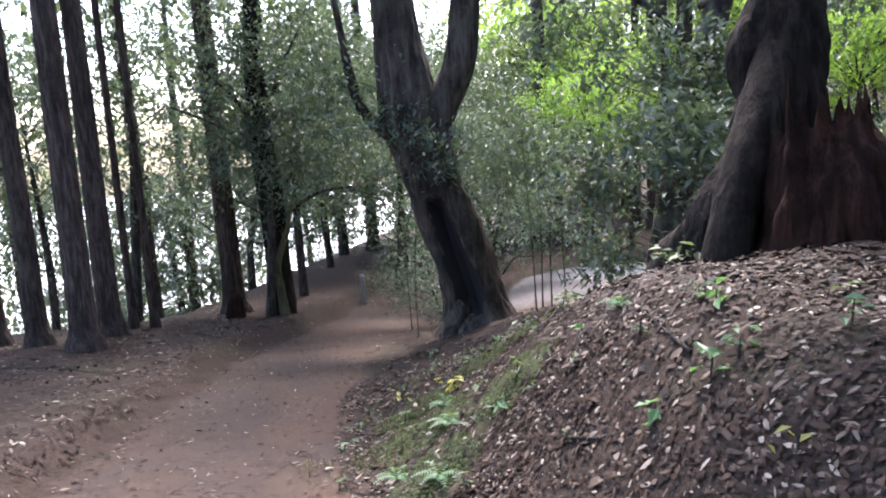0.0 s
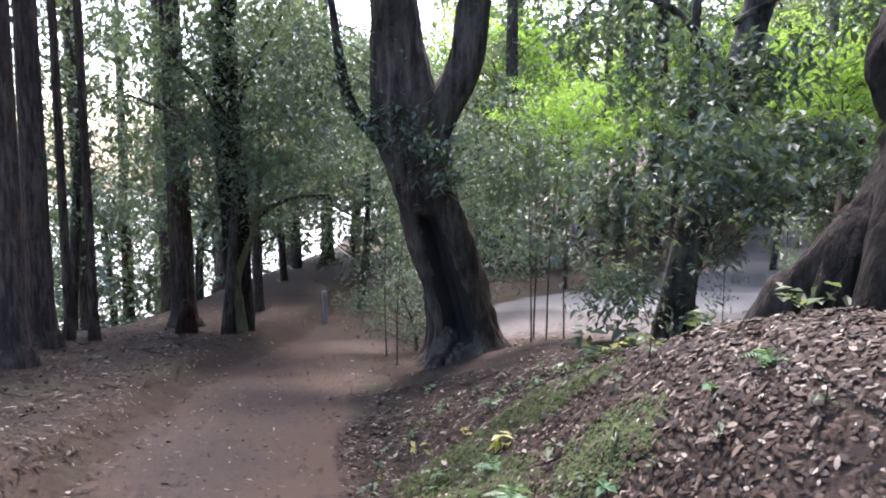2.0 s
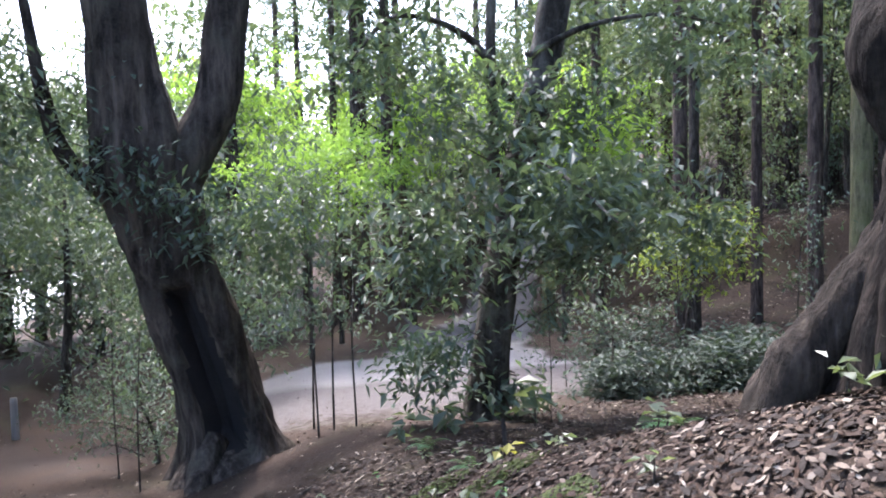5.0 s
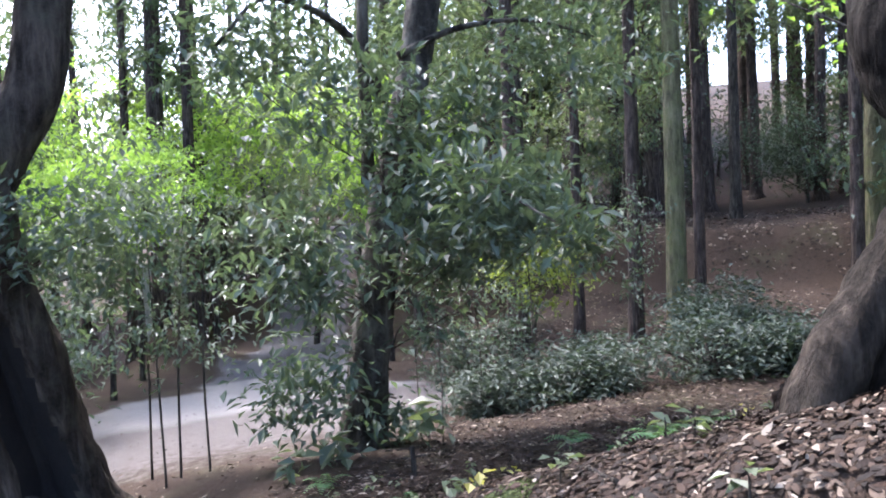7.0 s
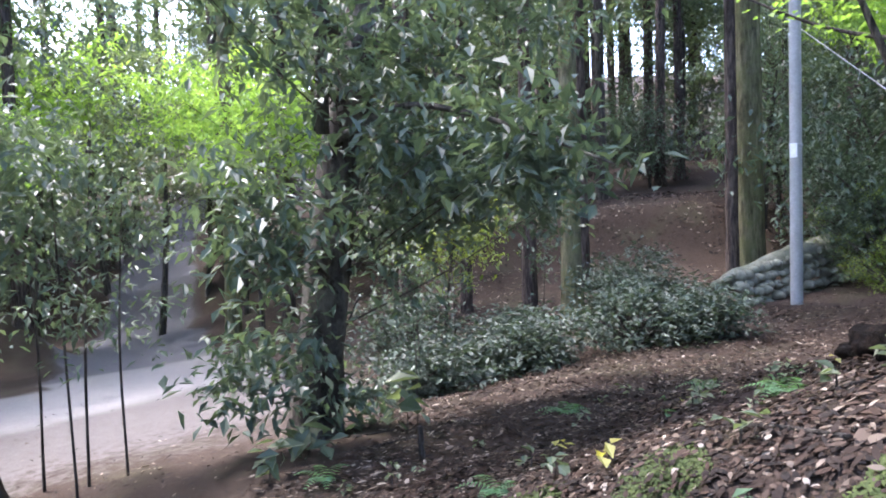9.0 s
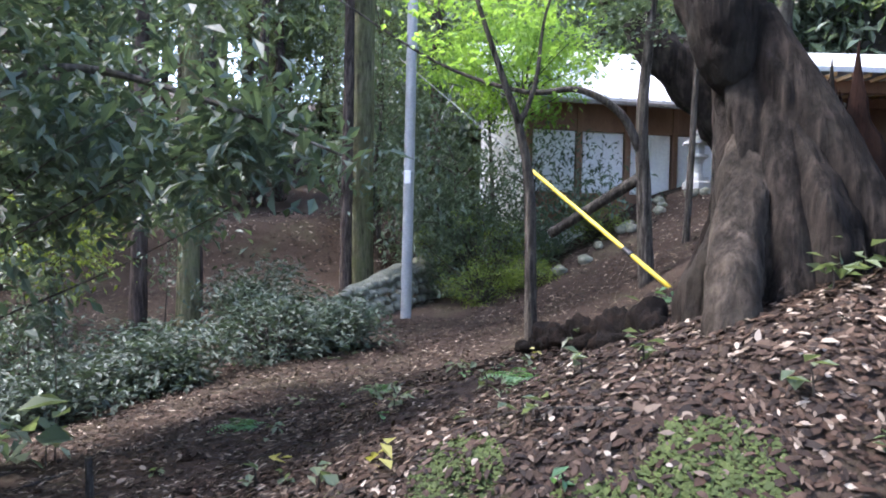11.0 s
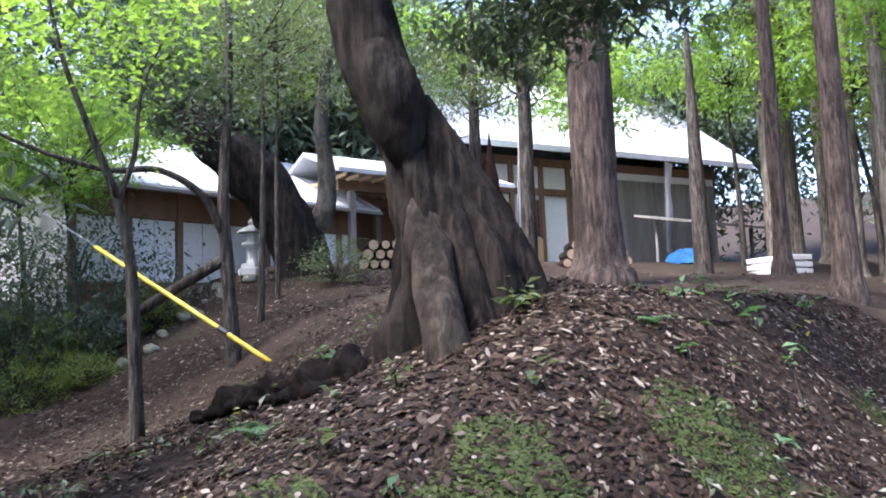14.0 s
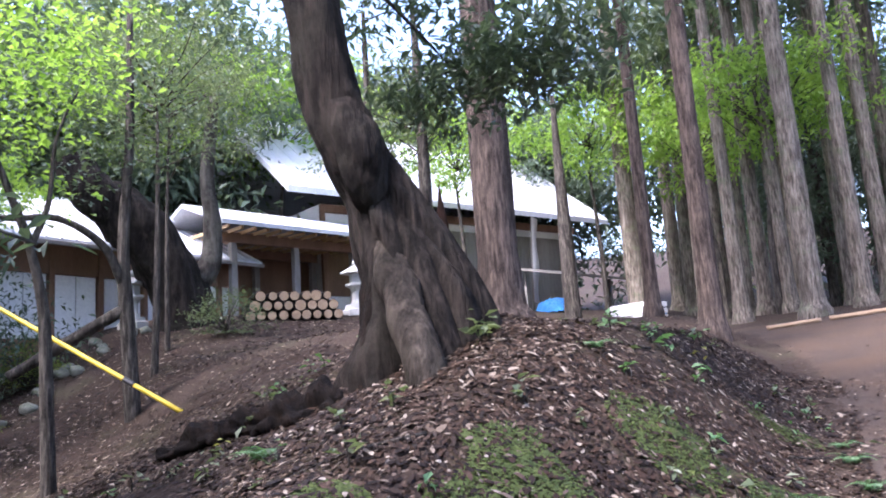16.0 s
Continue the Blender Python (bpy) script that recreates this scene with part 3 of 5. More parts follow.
# hollow old tree beside the path
def hollow_tree():
    t = thing("hollow_tree", (-0.85, 10.9, -1.4), "old broadleaf tree with a tall dark hollow and a forked trunk", "tree")

    def slot(d, i, n, q):
        z = q[2]
        s = 1.0
        if z < 0.55:
            s += 0.30 * max(0, (0.55 - z) / 0.55) ** 2 * (1 + 0.5 * math.cos(5 * math.atan2(d[1], d[0]) + 1))
        a = (math.degrees(math.atan2(d[1], d[0])) + 360) % 360
        off = abs(a - 268) / (22 + 5 * math.sin(z * 2.2))
        if 0.15 < z < 1.95 and off < 1.4:
            s *= 1 - 0.72 * (1 - sstep(0.75, 1.3, off)) * sstep(0.15, 0.5, z) * (1 - sstep(1.7, 1.95, z))
        return s

    v, f = tube([(0.05, 0, -0.2, 0.62), (0.0, 0, 0.15, 0.52), (-0.1, -0.05, 0.7, 0.43), (-0.35, -0.15, 1.6, 0.40), (-0.55, -0.22, 2.3, 0.40), (-0.68, -0.26, 2.9, 0.43), (-0.80, -0.28, 3.5, 0.36), (-0.88, -0.35, 4.4, 0.30), (-0.8, -0.4, 6.0, 0.25), (-1.1, -0.3, 8.5, 0.15)], 150, 14, 0.13, 4, 0.04, 3, slot, 2.2)
    me = mesh_of("trunk", v, f, M_HOLLOW, True, (M_HOLLOW_SHADE,))
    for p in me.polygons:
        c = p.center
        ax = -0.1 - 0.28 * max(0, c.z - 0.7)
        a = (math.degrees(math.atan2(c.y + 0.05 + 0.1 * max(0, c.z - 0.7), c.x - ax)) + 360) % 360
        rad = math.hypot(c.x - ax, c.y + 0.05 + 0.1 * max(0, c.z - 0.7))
        # Faces sunk into the slot get the painted shade.
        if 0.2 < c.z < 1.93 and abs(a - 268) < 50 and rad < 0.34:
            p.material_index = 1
    part("trunk", me, t, "grey-brown trunk with a hollow painted near black as shade")
    part("limb", trunk_mesh("limb", [(-0.62, -0.25, 2.55, 0.26), (-0.35, -0.3, 3.05, 0.23), (-0.02, -0.3, 3.7, 0.20), (0.12, -0.25, 4.6, 0.19), (0.5, 0.0, 6.6, 0.12)], M_HOLLOW, sides=18, steps=6, rough=0.09, seed=5), t)
    part("limb", trunk_mesh("limb", [(-0.75, -0.3, 2.6, 0.12), (-1.1, -0.45, 2.85, 0.09), (-1.4, -0.5, 3.3, 0.07), (-1.6, -0.5, 4.6, 0.04)], M_HOLLOW, sides=12, steps=5, rough=0.1, seed=6), t)
    part("root", trunk_mesh("root", [(0.15, -0.1, 0.35, 0.22), (0.45, -0.15, 0.08, 0.18), (0.75, -0.2, -0.15, 0.08)], M_HOLLOW, sides=12, steps=5, rough=0.12, seed=7), t)
    part("root", trunk_mesh("root", [(-0.2, -0.25, 0.4, 0.16), (-0.35, -0.55, 0.1, 0.13), (-0.45, -0.85, -0.12, 0.05)], M_HOLLOW, sides=12, steps=5, rough=0.12, seed=8), t)
    g = np.random.default_rng(21)
    cs, ks = [], []
    for ce, ra, n in (((-0.9, -0.2, 7.0), (2.6, 2.2, 1.9), 170), ((-0.1, -0.75, 2.5), (0.7, 0.35, 0.45), 18), ((0.55, -0.1, 2.6), (0.55, 0.5, 0.8), 24), ((-1.9, -0.3, 3.5), (0.9, 0.8, 0.9), 40), ((-1.0, -0.6, 3.0), (0.5, 0.3, 0.5), 9)):
        c, k = sprays(ce, ra, n, 42, 0.16, g, 0.3)
        cs.append(c), ks.append(k)
    v, f = twigs_to(np.concatenate(ks[1:]), (-0.5, -0.2, 2.9), g, 0.005, 0.2)
    part("branchwork", mesh_of("branchwork", v, f, M_THIN), t)["kind"] = "stuff"
    leaf_part("crown", np.concatenate(cs), 0.105, M_LEAF, t, "dark evergreen leaves", droop=0.5, rng=g)


hollow_tree()


# leaning tree with mottled bark at the edge of the clearing
def mottled_tree():
    t = thing("mottled_tree", (1.48, 10.0, -0.92), "leaning evergreen tree with mottled dark bark and large drooping leaves", "tree")
    part("trunk", trunk_mesh("trunk", [(0.0, 0, -0.2, 0.30), (0.0, 0, 0.1, 0.23), (0.07, 0, 0.7, 0.185), (0.22, 0, 1.6, 0.17), (0.40, 0, 2.4, 0.165), (0.63, 0.02, 3.2, 0.16), (0.85, 0.05, 4.1, 0.15), (1.25, 0.1, 6.2, 0.12), (1.5, 0.2, 8.5, 0.06)], M_IVY, sides=22, steps=7, rough=0.09, seed=11, freq=4), t)
    part("limb", trunk_mesh("limb", [(0.12, -0.05, 2.35, 0.06), (0.11, -0.1, 2.9, 0.05), (0.10, -0.1, 3.7, 0.05), (0.22, -0.1, 5.2, 0.035)], M_IVY, sides=9, steps=6, seed=12), t)
    part("limb", trunk_mesh("limb", [(0.26, 0, 2.35, 0.04), (0.5, -0.1, 2.05, 0.03), (0.85, -0.2, 1.75, 0.022), (1.35, -0.3, 1.62, 0.01)], M_IVY, sides=8, steps=6, seed=13), t)
    part("limb", trunk_mesh("limb", [(0.5, 0, 3.5, 0.04), (1.0, -0.25, 3.75, 0.028), (1.7, -0.45, 3.85, 0.018), (2.4, -0.55, 3.75, 0.008)], M_IVY, sides=8, steps=6, seed=14), t)
    part("limb", trunk_mesh("limb", [(0.35, 0, 3.1, 0.05), (-0.2, -0.3, 3.6, 0.035), (-0.9, -0.5, 3.7, 0.02), (-1.3, -0.5, 3.3, 0.012)], M_IVY, sides=8, steps=6, seed=15), t)
    part("limb", trunk_mesh("limb", [(0.2, -0.1, 2.3, 0.035), (0.1, -1.0, 2.45, 0.025), (-0.02, -1.9, 2.25, 0.016), (-0.08, -2.7, 1.95, 0.007)], M_IVY, sides=8, steps=6, seed=16), t)
    g = np.random.default_rng(31)
    cs, ks = [], []
    for ce, ra, n in (((-0.62, -0.45, 1.75), (0.62, 0.45, 0.75), 34), ((0.62, -0.55, 1.75), (0.7, 0.5, 0.75), 34), ((-0.62, -0.3, 0.6), (0.5, 0.45, 0.5), 20), ((0.15, -0.2, 0.25), (0.35, 0.3, 0.3), 9), ((1.15, -0.5, 2.1), (0.9, 0.6, 0.6), 34), ((-0.25, -0.45, 3.0), (0.7, 0.5, 0.7), 24), ((1.2, 0.2, 6.6), (2.6, 2.4, 1.6), 150), ((1.9, -0.7, 1.7), (0.7, 0.5, 0.4), 16), ((2.1, -0.5, 3.5), (1.3, 0.8, 0.6), 36), ((-1.0, -0.5, 3.4), (0.7, 0.5, 0.5), 18), ((0.7, -0.6, 2.9), (0.7, 0.4, 0.5), 20), ((-0.05, -2.15, 2.1), (0.42, 0.7, 0.35), 26), ((0.05, -1.2, 2.2), (0.4, 0.5, 0.4), 16)):
        c, k = sprays(ce, ra, n, 30, 0.15, g, 0.25, 0.7)
        cs.append(c), ks.append(k)
    v, f = twigs_to(np.concatenate(ks[:6] + ks[7:]), (0.25, -0.1, 1.9), g, 0.004, 0.14)
    part("branchwork", mesh_of("branchwork", v, f, M_THIN), t)["kind"] = "stuff"
    leaf_part("crown", np.concatenate(cs), 0.125, M_LEAF, t, "large dark glossy drooping leaves", droop=0.45, aspect=0.44, rng=g)


mottled_tree()


# great broken oak on the mound
def mound_oak():
    t = thing("old_oak", (1.3, 5.25, 0.35), "massive old leaning oak with buttress roots and a rotten side", "tree")

    def ribs(d, i, n, q):
        a = math.atan2(d[1], d[0])
        w = max(0, 1 - q[2] / 1.9)
        return 1 + w * (0.18 * math.cos(3 * a + 2.2) + 0.17 * math.cos(7 * a + 0.5 + q[2]) + 0.10 * math.cos(13 * a + 2 * q[2])) + 0.06 * math.cos(5 * a + 1.3 * q[2])

    part("trunk", trunk_mesh("trunk", [(0.2, 0.0, -0.25, 0.42), (0.2, 0.02, 0.1, 0.36), (0.27, 0.04, 0.55, 0.265), (0.36, 0.09, 0.85, 0.215), (0.43, 0.16, 1.15, 0.185), (0.45, 0.28, 1.45, 0.18), (0.49, 0.37, 1.75, 0.18), (0.51, 0.43, 2.05, 0.18), (0.53, 0.55, 2.7, 0.17), (0.55, 0.7, 3.8, 0.16), (0.55, 0.85, 6.0, 0.12), (0.5, 0.9, 8.5, 0.05)], M_OAK, sides=96, steps=12, rough=0.16, seed=41, shape=ribs, freq=3.6), t, "dark grey-brown trunk with deep furrows")
    part("root", trunk_mesh("root", [(0.33, 0.13, 0.85, 0.09), (0.16, 0.21, 0.57, 0.12), (-0.05, 0.26, 0.30, 0.115), (-0.23, 0.30, 0.05, 0.105), (-0.33, 0.31, -0.25, 0.13)], M_ROOT, sides=28, steps=10, rough=0.2, freq=5, seed=42), t, "pale buttress root")
    part("root", trunk_mesh("root", [(0.40, 0.16, 1.35, 0.11), (0.30, 0.02, 1.05, 0.135), (0.16, -0.14, 0.72, 0.13), (0.06, -0.27, 0.38, 0.125), (0.0, -0.34, 0.08, 0.13), (-0.02, -0.37, -0.2, 0.15)], M_OAK, sides=28, steps=10, rough=0.1, seed=43), t, "smooth straight buttress")
    part("root", trunk_mesh("root", [(0.25, 0.05, 0.95, 0.08), (0.08, 0.06, 0.55, 0.10), (-0.06, 0.05, 0.15, 0.10), (-0.14, 0.06, -0.2, 0.12)], M_OAK, sides=20, steps=9, rough=0.22, seed=44), t, "dark inner root")
    part("burl", trunk_mesh("burl", [(0.42, 0.18, 0.92, 0.05), (0.31, 0.27, 1.12, 0.11), (0.27, 0.29, 1.28, 0.14), (0.31, 0.31, 1.46, 0.125), (0.42, 0.35, 1.72, 0.10), (0.48, 0.40, 1.95, 0.06)], M_OAK, sides=36, steps=9, rough=0.26, seed=45, freq=5), t, "dark swollen burl")

    def jag(d, i, n, q):
        return 1 + 0.22 * noise.noise(Vector((d[0] * 4, d[1] * 4, q[2] * 0.3)))

    v, f = tube([(0.62, -0.30, -0.3, 0.44), (0.60, -0.26, 0.2, 0.37), (0.57, -0.22, 0.6, 0.31), (0.55, -0.18, 0.82, 0.25), (0.54, -0.15, 0.96, 0.21)], 72, 8, 0.16, 11, 0.08, 46, jag, 5)
    top = len(v) - 72
    for k in range(72):
        for back in range(5):
            x, y, z = v[top + k - 72 * back]
            v[top + k - 72 * back] = (x, y, z + (0.30 * noise.noise(Vector((k * 0.5, 0, 4))) + (0.07 if k % 3 else -0.06)) * (1 - back / 5))
    me = mesh_of("rotten_side", v, f[:-1], M_ROT, True, (M_OAK,))
    for p in me.polygons:
        p.material_index = 1 if p.center.x - 0.58 < -0.6 * (p.center.y + 0.22) - 0.1 and p.center.y > -0.2 else 0
    part("rotten_side", me, t, "crumbling red-brown rotten stump")
    for k in range(10):
        a = 3.3 + k * 0.30
        x, y = 0.60 + 0.34 * math.cos(a), -0.26 + 0.30 * math.sin(a)
        part("splinter", trunk_mesh("splinter", [(x, y, -0.1, 0.055), (x * 0.99, y + 0.04, 0.4, 0.04), (x + 0.01, y + 0.10, 0.55 + 0.3 * R.random(), 0.01)], M_ROT, sides=7, steps=5, rough=0.25, seed=50 + k), t)
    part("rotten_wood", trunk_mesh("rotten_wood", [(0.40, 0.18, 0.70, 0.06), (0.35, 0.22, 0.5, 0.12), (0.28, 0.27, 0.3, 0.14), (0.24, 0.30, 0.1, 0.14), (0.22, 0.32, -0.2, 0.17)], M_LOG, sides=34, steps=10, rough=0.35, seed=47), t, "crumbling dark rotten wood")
    g = np.random.default_rng(51)
    cs, ks = [], []
    for ce, ra, n in (((0.4, 0.6, 6.6), (2.8, 2.6, 1.6), 190), ((-0.15, -0.9, 2.1), (0.9, 0.45, 0.38), 40), ((0.9, -0.9, 2.25), (0.9, 0.5, 0.4), 34), ((0.6, -0.4, 3.1), (1.3, 0.7, 0.5), 36)):
        c, k = sprays(ce, ra, n, 40, 0.15, g, 0.25)
        cs.append(c), ks.append(k)
    for k, (x, y, z) in enumerate([(-0.2, -0.9, 2.2), (0.9, -0.9, 2.35), (-0.5, -0.5, 3.0), (1.4, -0.2, 3.2)]):
        part("limb", trunk_mesh("limb", [(0.62, 0.62, 2.95 + 0.1 * k, 0.03), (0.5 * (x + 0.6), 0.5 * (y + 0.6) + 0.1, 0.5 * (z + 3.2) + 0.05, 0.02), (x, y, z, 0.008)], M_THIN, sides=7, steps=6, seed=80 + k), t)
    leaf_part("crown", np.concatenate(cs), 0.10, M_LEAF, t, "dark evergreen oak leaves", droop=0.45, rng=g)


mound_oak()


# fallen rotten log below the oak
LOG_V, LOG_F = tube([(0, 0, -0.06, 0.16), (0.25, 0.24, -0.10, 0.14), (0.55, 0.5, -0.20, 0.12), (0.9, 0.76, -0.36, 0.05)], 30, 14, 0.75, 3, 0.25, 60, None, 6)
LOG_V = [(x, y, z - 0.35 * (z + 0.1)) for x, y, z in LOG_V]
solo("fallen_log", mesh_of("fallen_log", LOG_V, LOG_F, M_LOG), (1.55, 5.75, 0.25), "dark rotten log lying below the oak", "log")

# cedars: left of the path, beside the yard, and over the lower lane
LEFT = [(-5.45, 8.77, 0.150, 0.4), (-6.08, 10.2, 0.145, 0.2), (-7.07, 9.24, 0.095, -0.3), (-6.40, 9.15, 0.120, -0.2), (-7.25, 8.78, 0.150, -0.5), (-6.25, 11.0, 0.055, 0.2), (-5.95, 11.1, 0.055, 0.1)]
for i, (x, y, r, l) in enumerate(LEFT):
    cedar(on(x, y), 18, r, M_CEDAR, (l * 0.5, 0.1), 6.5, 2400, 100 + i, "tall red-barked cedar beside the path")
for i, (x, y, r) in enumerate([(4.55, 2.1, 0.24), (3.55, -0.45, 0.125), (5.3, -1.5, 0.10)]):
    cedar(on(x, y), 18, r, M_CEDAR, (-0.2, 0.1), 6.0, 2400, 120 + i, "thick brown cedar between the mound and the yard")
WOOD = cedar(on(10.5, 27.0), 19, 0.20, M_CEDAR, (0.2, 0.1), 6.0, 2400, 140, "slender cedar of the distant wood")
WOOD_GREY = cedar(on(3.0, -11.5), 19, 0.20, M_CEDAR_GREY, (-0.2, 0.2), 6.5, 2400, 141, "grey-barked cedar of the plantation")


def grove(model, n, xr, yr, keep, seed, gap=1.3):
    g = np.random.default_rng(seed)
    spots, tries = [], 0
    while len(spots) < n and tries < 4000:
        tries += 1
        x, y = g.uniform(*xr), g.uniform(*yr)
        if keep(x, y) and all(math.hypot(x - a, y - b) > gap for a, b in spots):
            spots.append((x, y))
            s = g.uniform(0.75, 1.15)
            copy_thing(model, Matrix.Translation(on(x, y)) @ Matrix.Rotation(g.uniform(0, 6.28), 4, "Z") @ Matrix.Rotation(g.normal(0, 0.012), 4, "X") @ Matrix.Diagonal((s, s, g.uniform(0.9, 1.1), 1)))


off_path = lambda x, y: abs(x - road_x(max(y, -6))) > 2.0 and clearing(x, y) < 0.1
grove(WOOD, 46, (-1, 34), (19, 44), lambda x, y: off_path(x, y) and abs(x - 8) > 2.0 and not (y < 32 and abs(x - 2.9 * (y - 8) / 23.5) < 2.2), 5)
grove(WOOD, 26, (13, 34), (10, 24), off_path, 6)
grove(WOOD_GREY, 44, (-3, 16), (-26, -7.5), lambda x, y: off_path(x, y) and x < 13, 7, 1.5)
grove(WOOD, 18, (-22, -5.5), (10.5, 34), off_path, 8, 1.6)
grove(WOOD, 7, (-20, -8.0), (-6, 9), off_path, 9, 1.8)

for i, (x, y, r) in enumerate([(2.7, 23.6, 0.13), (3.1, 24.6, 0.15), (3.5, 23.4, 0.12), (3.9, 24.8, 0.16), (3.2, 26.0, 0.14), (2.4, 25.4, 0.13)]):
    cedar(on(x, y), 17, r, M_CEDAR, (0.2, 0.1), 6.5, 1200, 150 + i, "reddish cedar on the leafy knoll beside the lane")

# slender mossy trunks in the dell
for i, (x, y, r, m) in enumerate([(8.3, 12.2, 0.16, M_MOSSY), (8.15, 12.95, 0.12, M_CEDAR), (9.9, 13.0, 0.10, M_CEDAR), (11.2, 10.45, 0.24, M_MOSSY), (10.6, 10.5, 0.10, M_CEDAR), (7.3, 14.9, 0.10, M_THIN), (6.6, 14.3, 0.13, M_CEDAR), (8.4, 14.6, 0.10, M_CEDAR), (13.5, 14.8, 0.12, M_THIN), (6.9, 20.3, 0.16, M_MOSSY), (7.9, 19.6, 0.14, M_CEDAR)]):
    cedar(on(x, y), 15, r, m, (0.15, 0.1), 6.5, 1200, 160 + i, "slender mossy conifer trunk in the dell", 1.25)

# evergreen undergrowth: models, then copies
BUSH_A = broadleaf(on(-7.6, 13.2), 6.5, 0.09, (1.9, 1.9, 2.4), 90, 44, 0.14, seed=201)
BUSH_B = broadleaf(on(9.2, 25.5), 7.0, 0.08, (2.2, 2.0, 2.6), 80, 44, 0.15, M_LEAF_MID, seed=202, label="mid-green broadleaf tree at the edge of the wood")
BUSH_C = broadleaf(on(12.8, 8.9), 2.3, 0.04, (1.3, 1.2, 1.1), 60, 40, 0.10, M_LEAF, seed=203, label="dense green shrub on the bank", low=0.3)


def put(model, spots, seed=1):
    g = np.random.default_rng(seed)
    for x, y, s in spots:
        copy_thing(model, Matrix.Translation(on(x, y)) @ Matrix.Rotation(g.uniform(0, 6.28), 4, "Z") @ Matrix.Diagonal((s, s, s * g.uniform(0.9, 1.1), 1)))


put(BUSH_A, [(-4.6, 12.4, 0.85), (-5.2, 15.5, 1.0), (-3.6, 17.5, 0.9), (-2.2, 21, 1.0), (-6.3, 20.5, 1.1), (-9.5, 24, 1.2), (-4.2, 26, 1.3), (-9.0, 6.0, 1.0), (-9.6, 13.5, 0.95), (-12.0, 17.5, 1.2), (-13.0, 11.0, 1.2), (-1.6, 15.4, 0.7), (17, 12, 1.1), (14.5, 18.5, 1.1), (20.5, 9.8, 1.3)], 3)
put(BUSH_B, [(7.5, 25, 1.1), (11, 22.5, 1.1), (-1.5, 28, 1.1), (14, 28, 1.3), (19, 24, 1.3), (24, 18, 1.4), (8.5, 31, 1.4), (-1, 32, 1.4), (17.5, 33, 1.5), (26, 28, 1.5), (12.0, 16.8, 0.8), (22, 13.5, 1.2), (10.4, 17.5, 0.8), (30, 12, 1.5)], 4)
put(BUSH_C, [(-1.3, 16.5, 1.3), (-1.7, 12.4, 0.65), (-3.9, 19.5, 1.9), (-2.0, 23.0, 2.2), (-7.5, 18.0, 2.2), (15.5, 9.6, 1.2), (14.2, 11.0, 1.2), (17.5, 10.5, 1.4), (10.0, 18.8, 1.0)], 5)

FAR_A = broadleaf(on(-20, 30), 9.0, 0.16, (3.4, 3.4, 4.3), 150, 44, 0.30, M_LEAF, seed=204, label="dark broadleaf tree of the far wood", spread=0.45)
FAR_B = broadleaf(on(30, 34), 10.0, 0.16, (3.4, 3.4, 4.8), 150, 44, 0.30, M_LEAF_MID, seed=205, label="green broadleaf tree of the far wood", spread=0.45)
far = np.random.default_rng(77)
for k in range(90):
    a, r = 2 * math.pi * (k + far.uniform(0, 0.8)) / 48, far.uniform(27, 36) + (10 if k >= 48 else 0)
    x, y = 3 + r * math.sin(a), 6 + r * math.cos(a)
    if abs(x - road_x(max(y, -6))) < 2 or far.random() < (0.75 if x < -12 else 0.3):
        continue
    put(FAR_B if far.random() < 0.45 else FAR_A, [(x, y, far.uniform(0.9, 1.5))], 900 + k)

put(FAR_B, [(24, 6, 1.2), (25.5, 0, 1.3), (27, -6, 1.3), (24.5, -13.5, 1.3), (21, 10, 1.0), (29, 3, 1.5)], 41)
put(FAR_A, [(22.5, 3.5, 1.1), (20.5, -14.5, 1.1), (28, -11, 1.4), (10, -16, 1.0), (3, -17, 1.0)], 42)
put(BUSH_A, [(12.8, 10.8, 0.75)], 43)
put(FAR_A, [(-1.4, 28.0, 0.9), (-7.0, 24.0, 1.0), (-6.5, 30.0, 1.1)], 46)
put(BUSH_C, [(11.9, 7.65, 1.25)], 47)
put(BUSH_C, [(12.0, 8.0, 1.2), (12.9, 8.9, 1.6)], 44)
put(FAR_A, [(20.5, 6.5, 1.35), (21.0, 1.6, 1.4), (28, -3, 1.6), (28, -9, 1.6)], 45)
broadleaf(on(5.1, 12.1), 2.7, 0.03, (0.9, 0.7, 0.8), 60, 34, 0.09, M_AZALEA, seed=206, lean=(0.2, -0.1), label="young cypress with light green drooping sprays", low=0.5, spread=0.16, name="young_cypress", group="")
slope = np.random.default_rng(78)
for k in range(36):
    x, y = (slope.uniform(14, 32), slope.uniform(11, 31)) if k < 12 else (slope.uniform(-2, 15), slope.uniform(33, 40)) if k < 26 else (slope.uniform(-4, 10), slope.uniform(-30, -15))
    if clearing(x, y) < 0.1 and abs(x - road_x(max(y, -6))) > 2.5 and not (1 < x < 5 and y < 27 and y > 0):
        put(BUSH_C, [(x, y, slope.uniform(0.8, 1.7))], 1200 + k)

# maples, back-lit
MAPLE = broadleaf(on(6.3, 18.2), 5.6, 0.06, (2.2, 1.8, 1.3), 95, 46, 0.15, M_MAPLE, seed=210, label="young maple with bright yellow-green leaves", low=0.5, spread=0.19, name="maple_tree", group="maples")
put(MAPLE, [(5.4, 28.0, 1.7), (8.6, 22.5, 1.25), (-1.2, 30.0, 1.7), (0.9, 19.2, 0.9), (2.0, 22.2, 1.1), (11.5, 7.4, 0.85), (13.5, 8.3, 1.0), (11.8, -7.6, 1.25), (8.6, -8.2, 1.2), (13.5, -4.2, 1.1), (5.8, -5.8, 1.1), (18.5, 3.0, 1.5), (19.5, -1.5, 1.6)], 6)

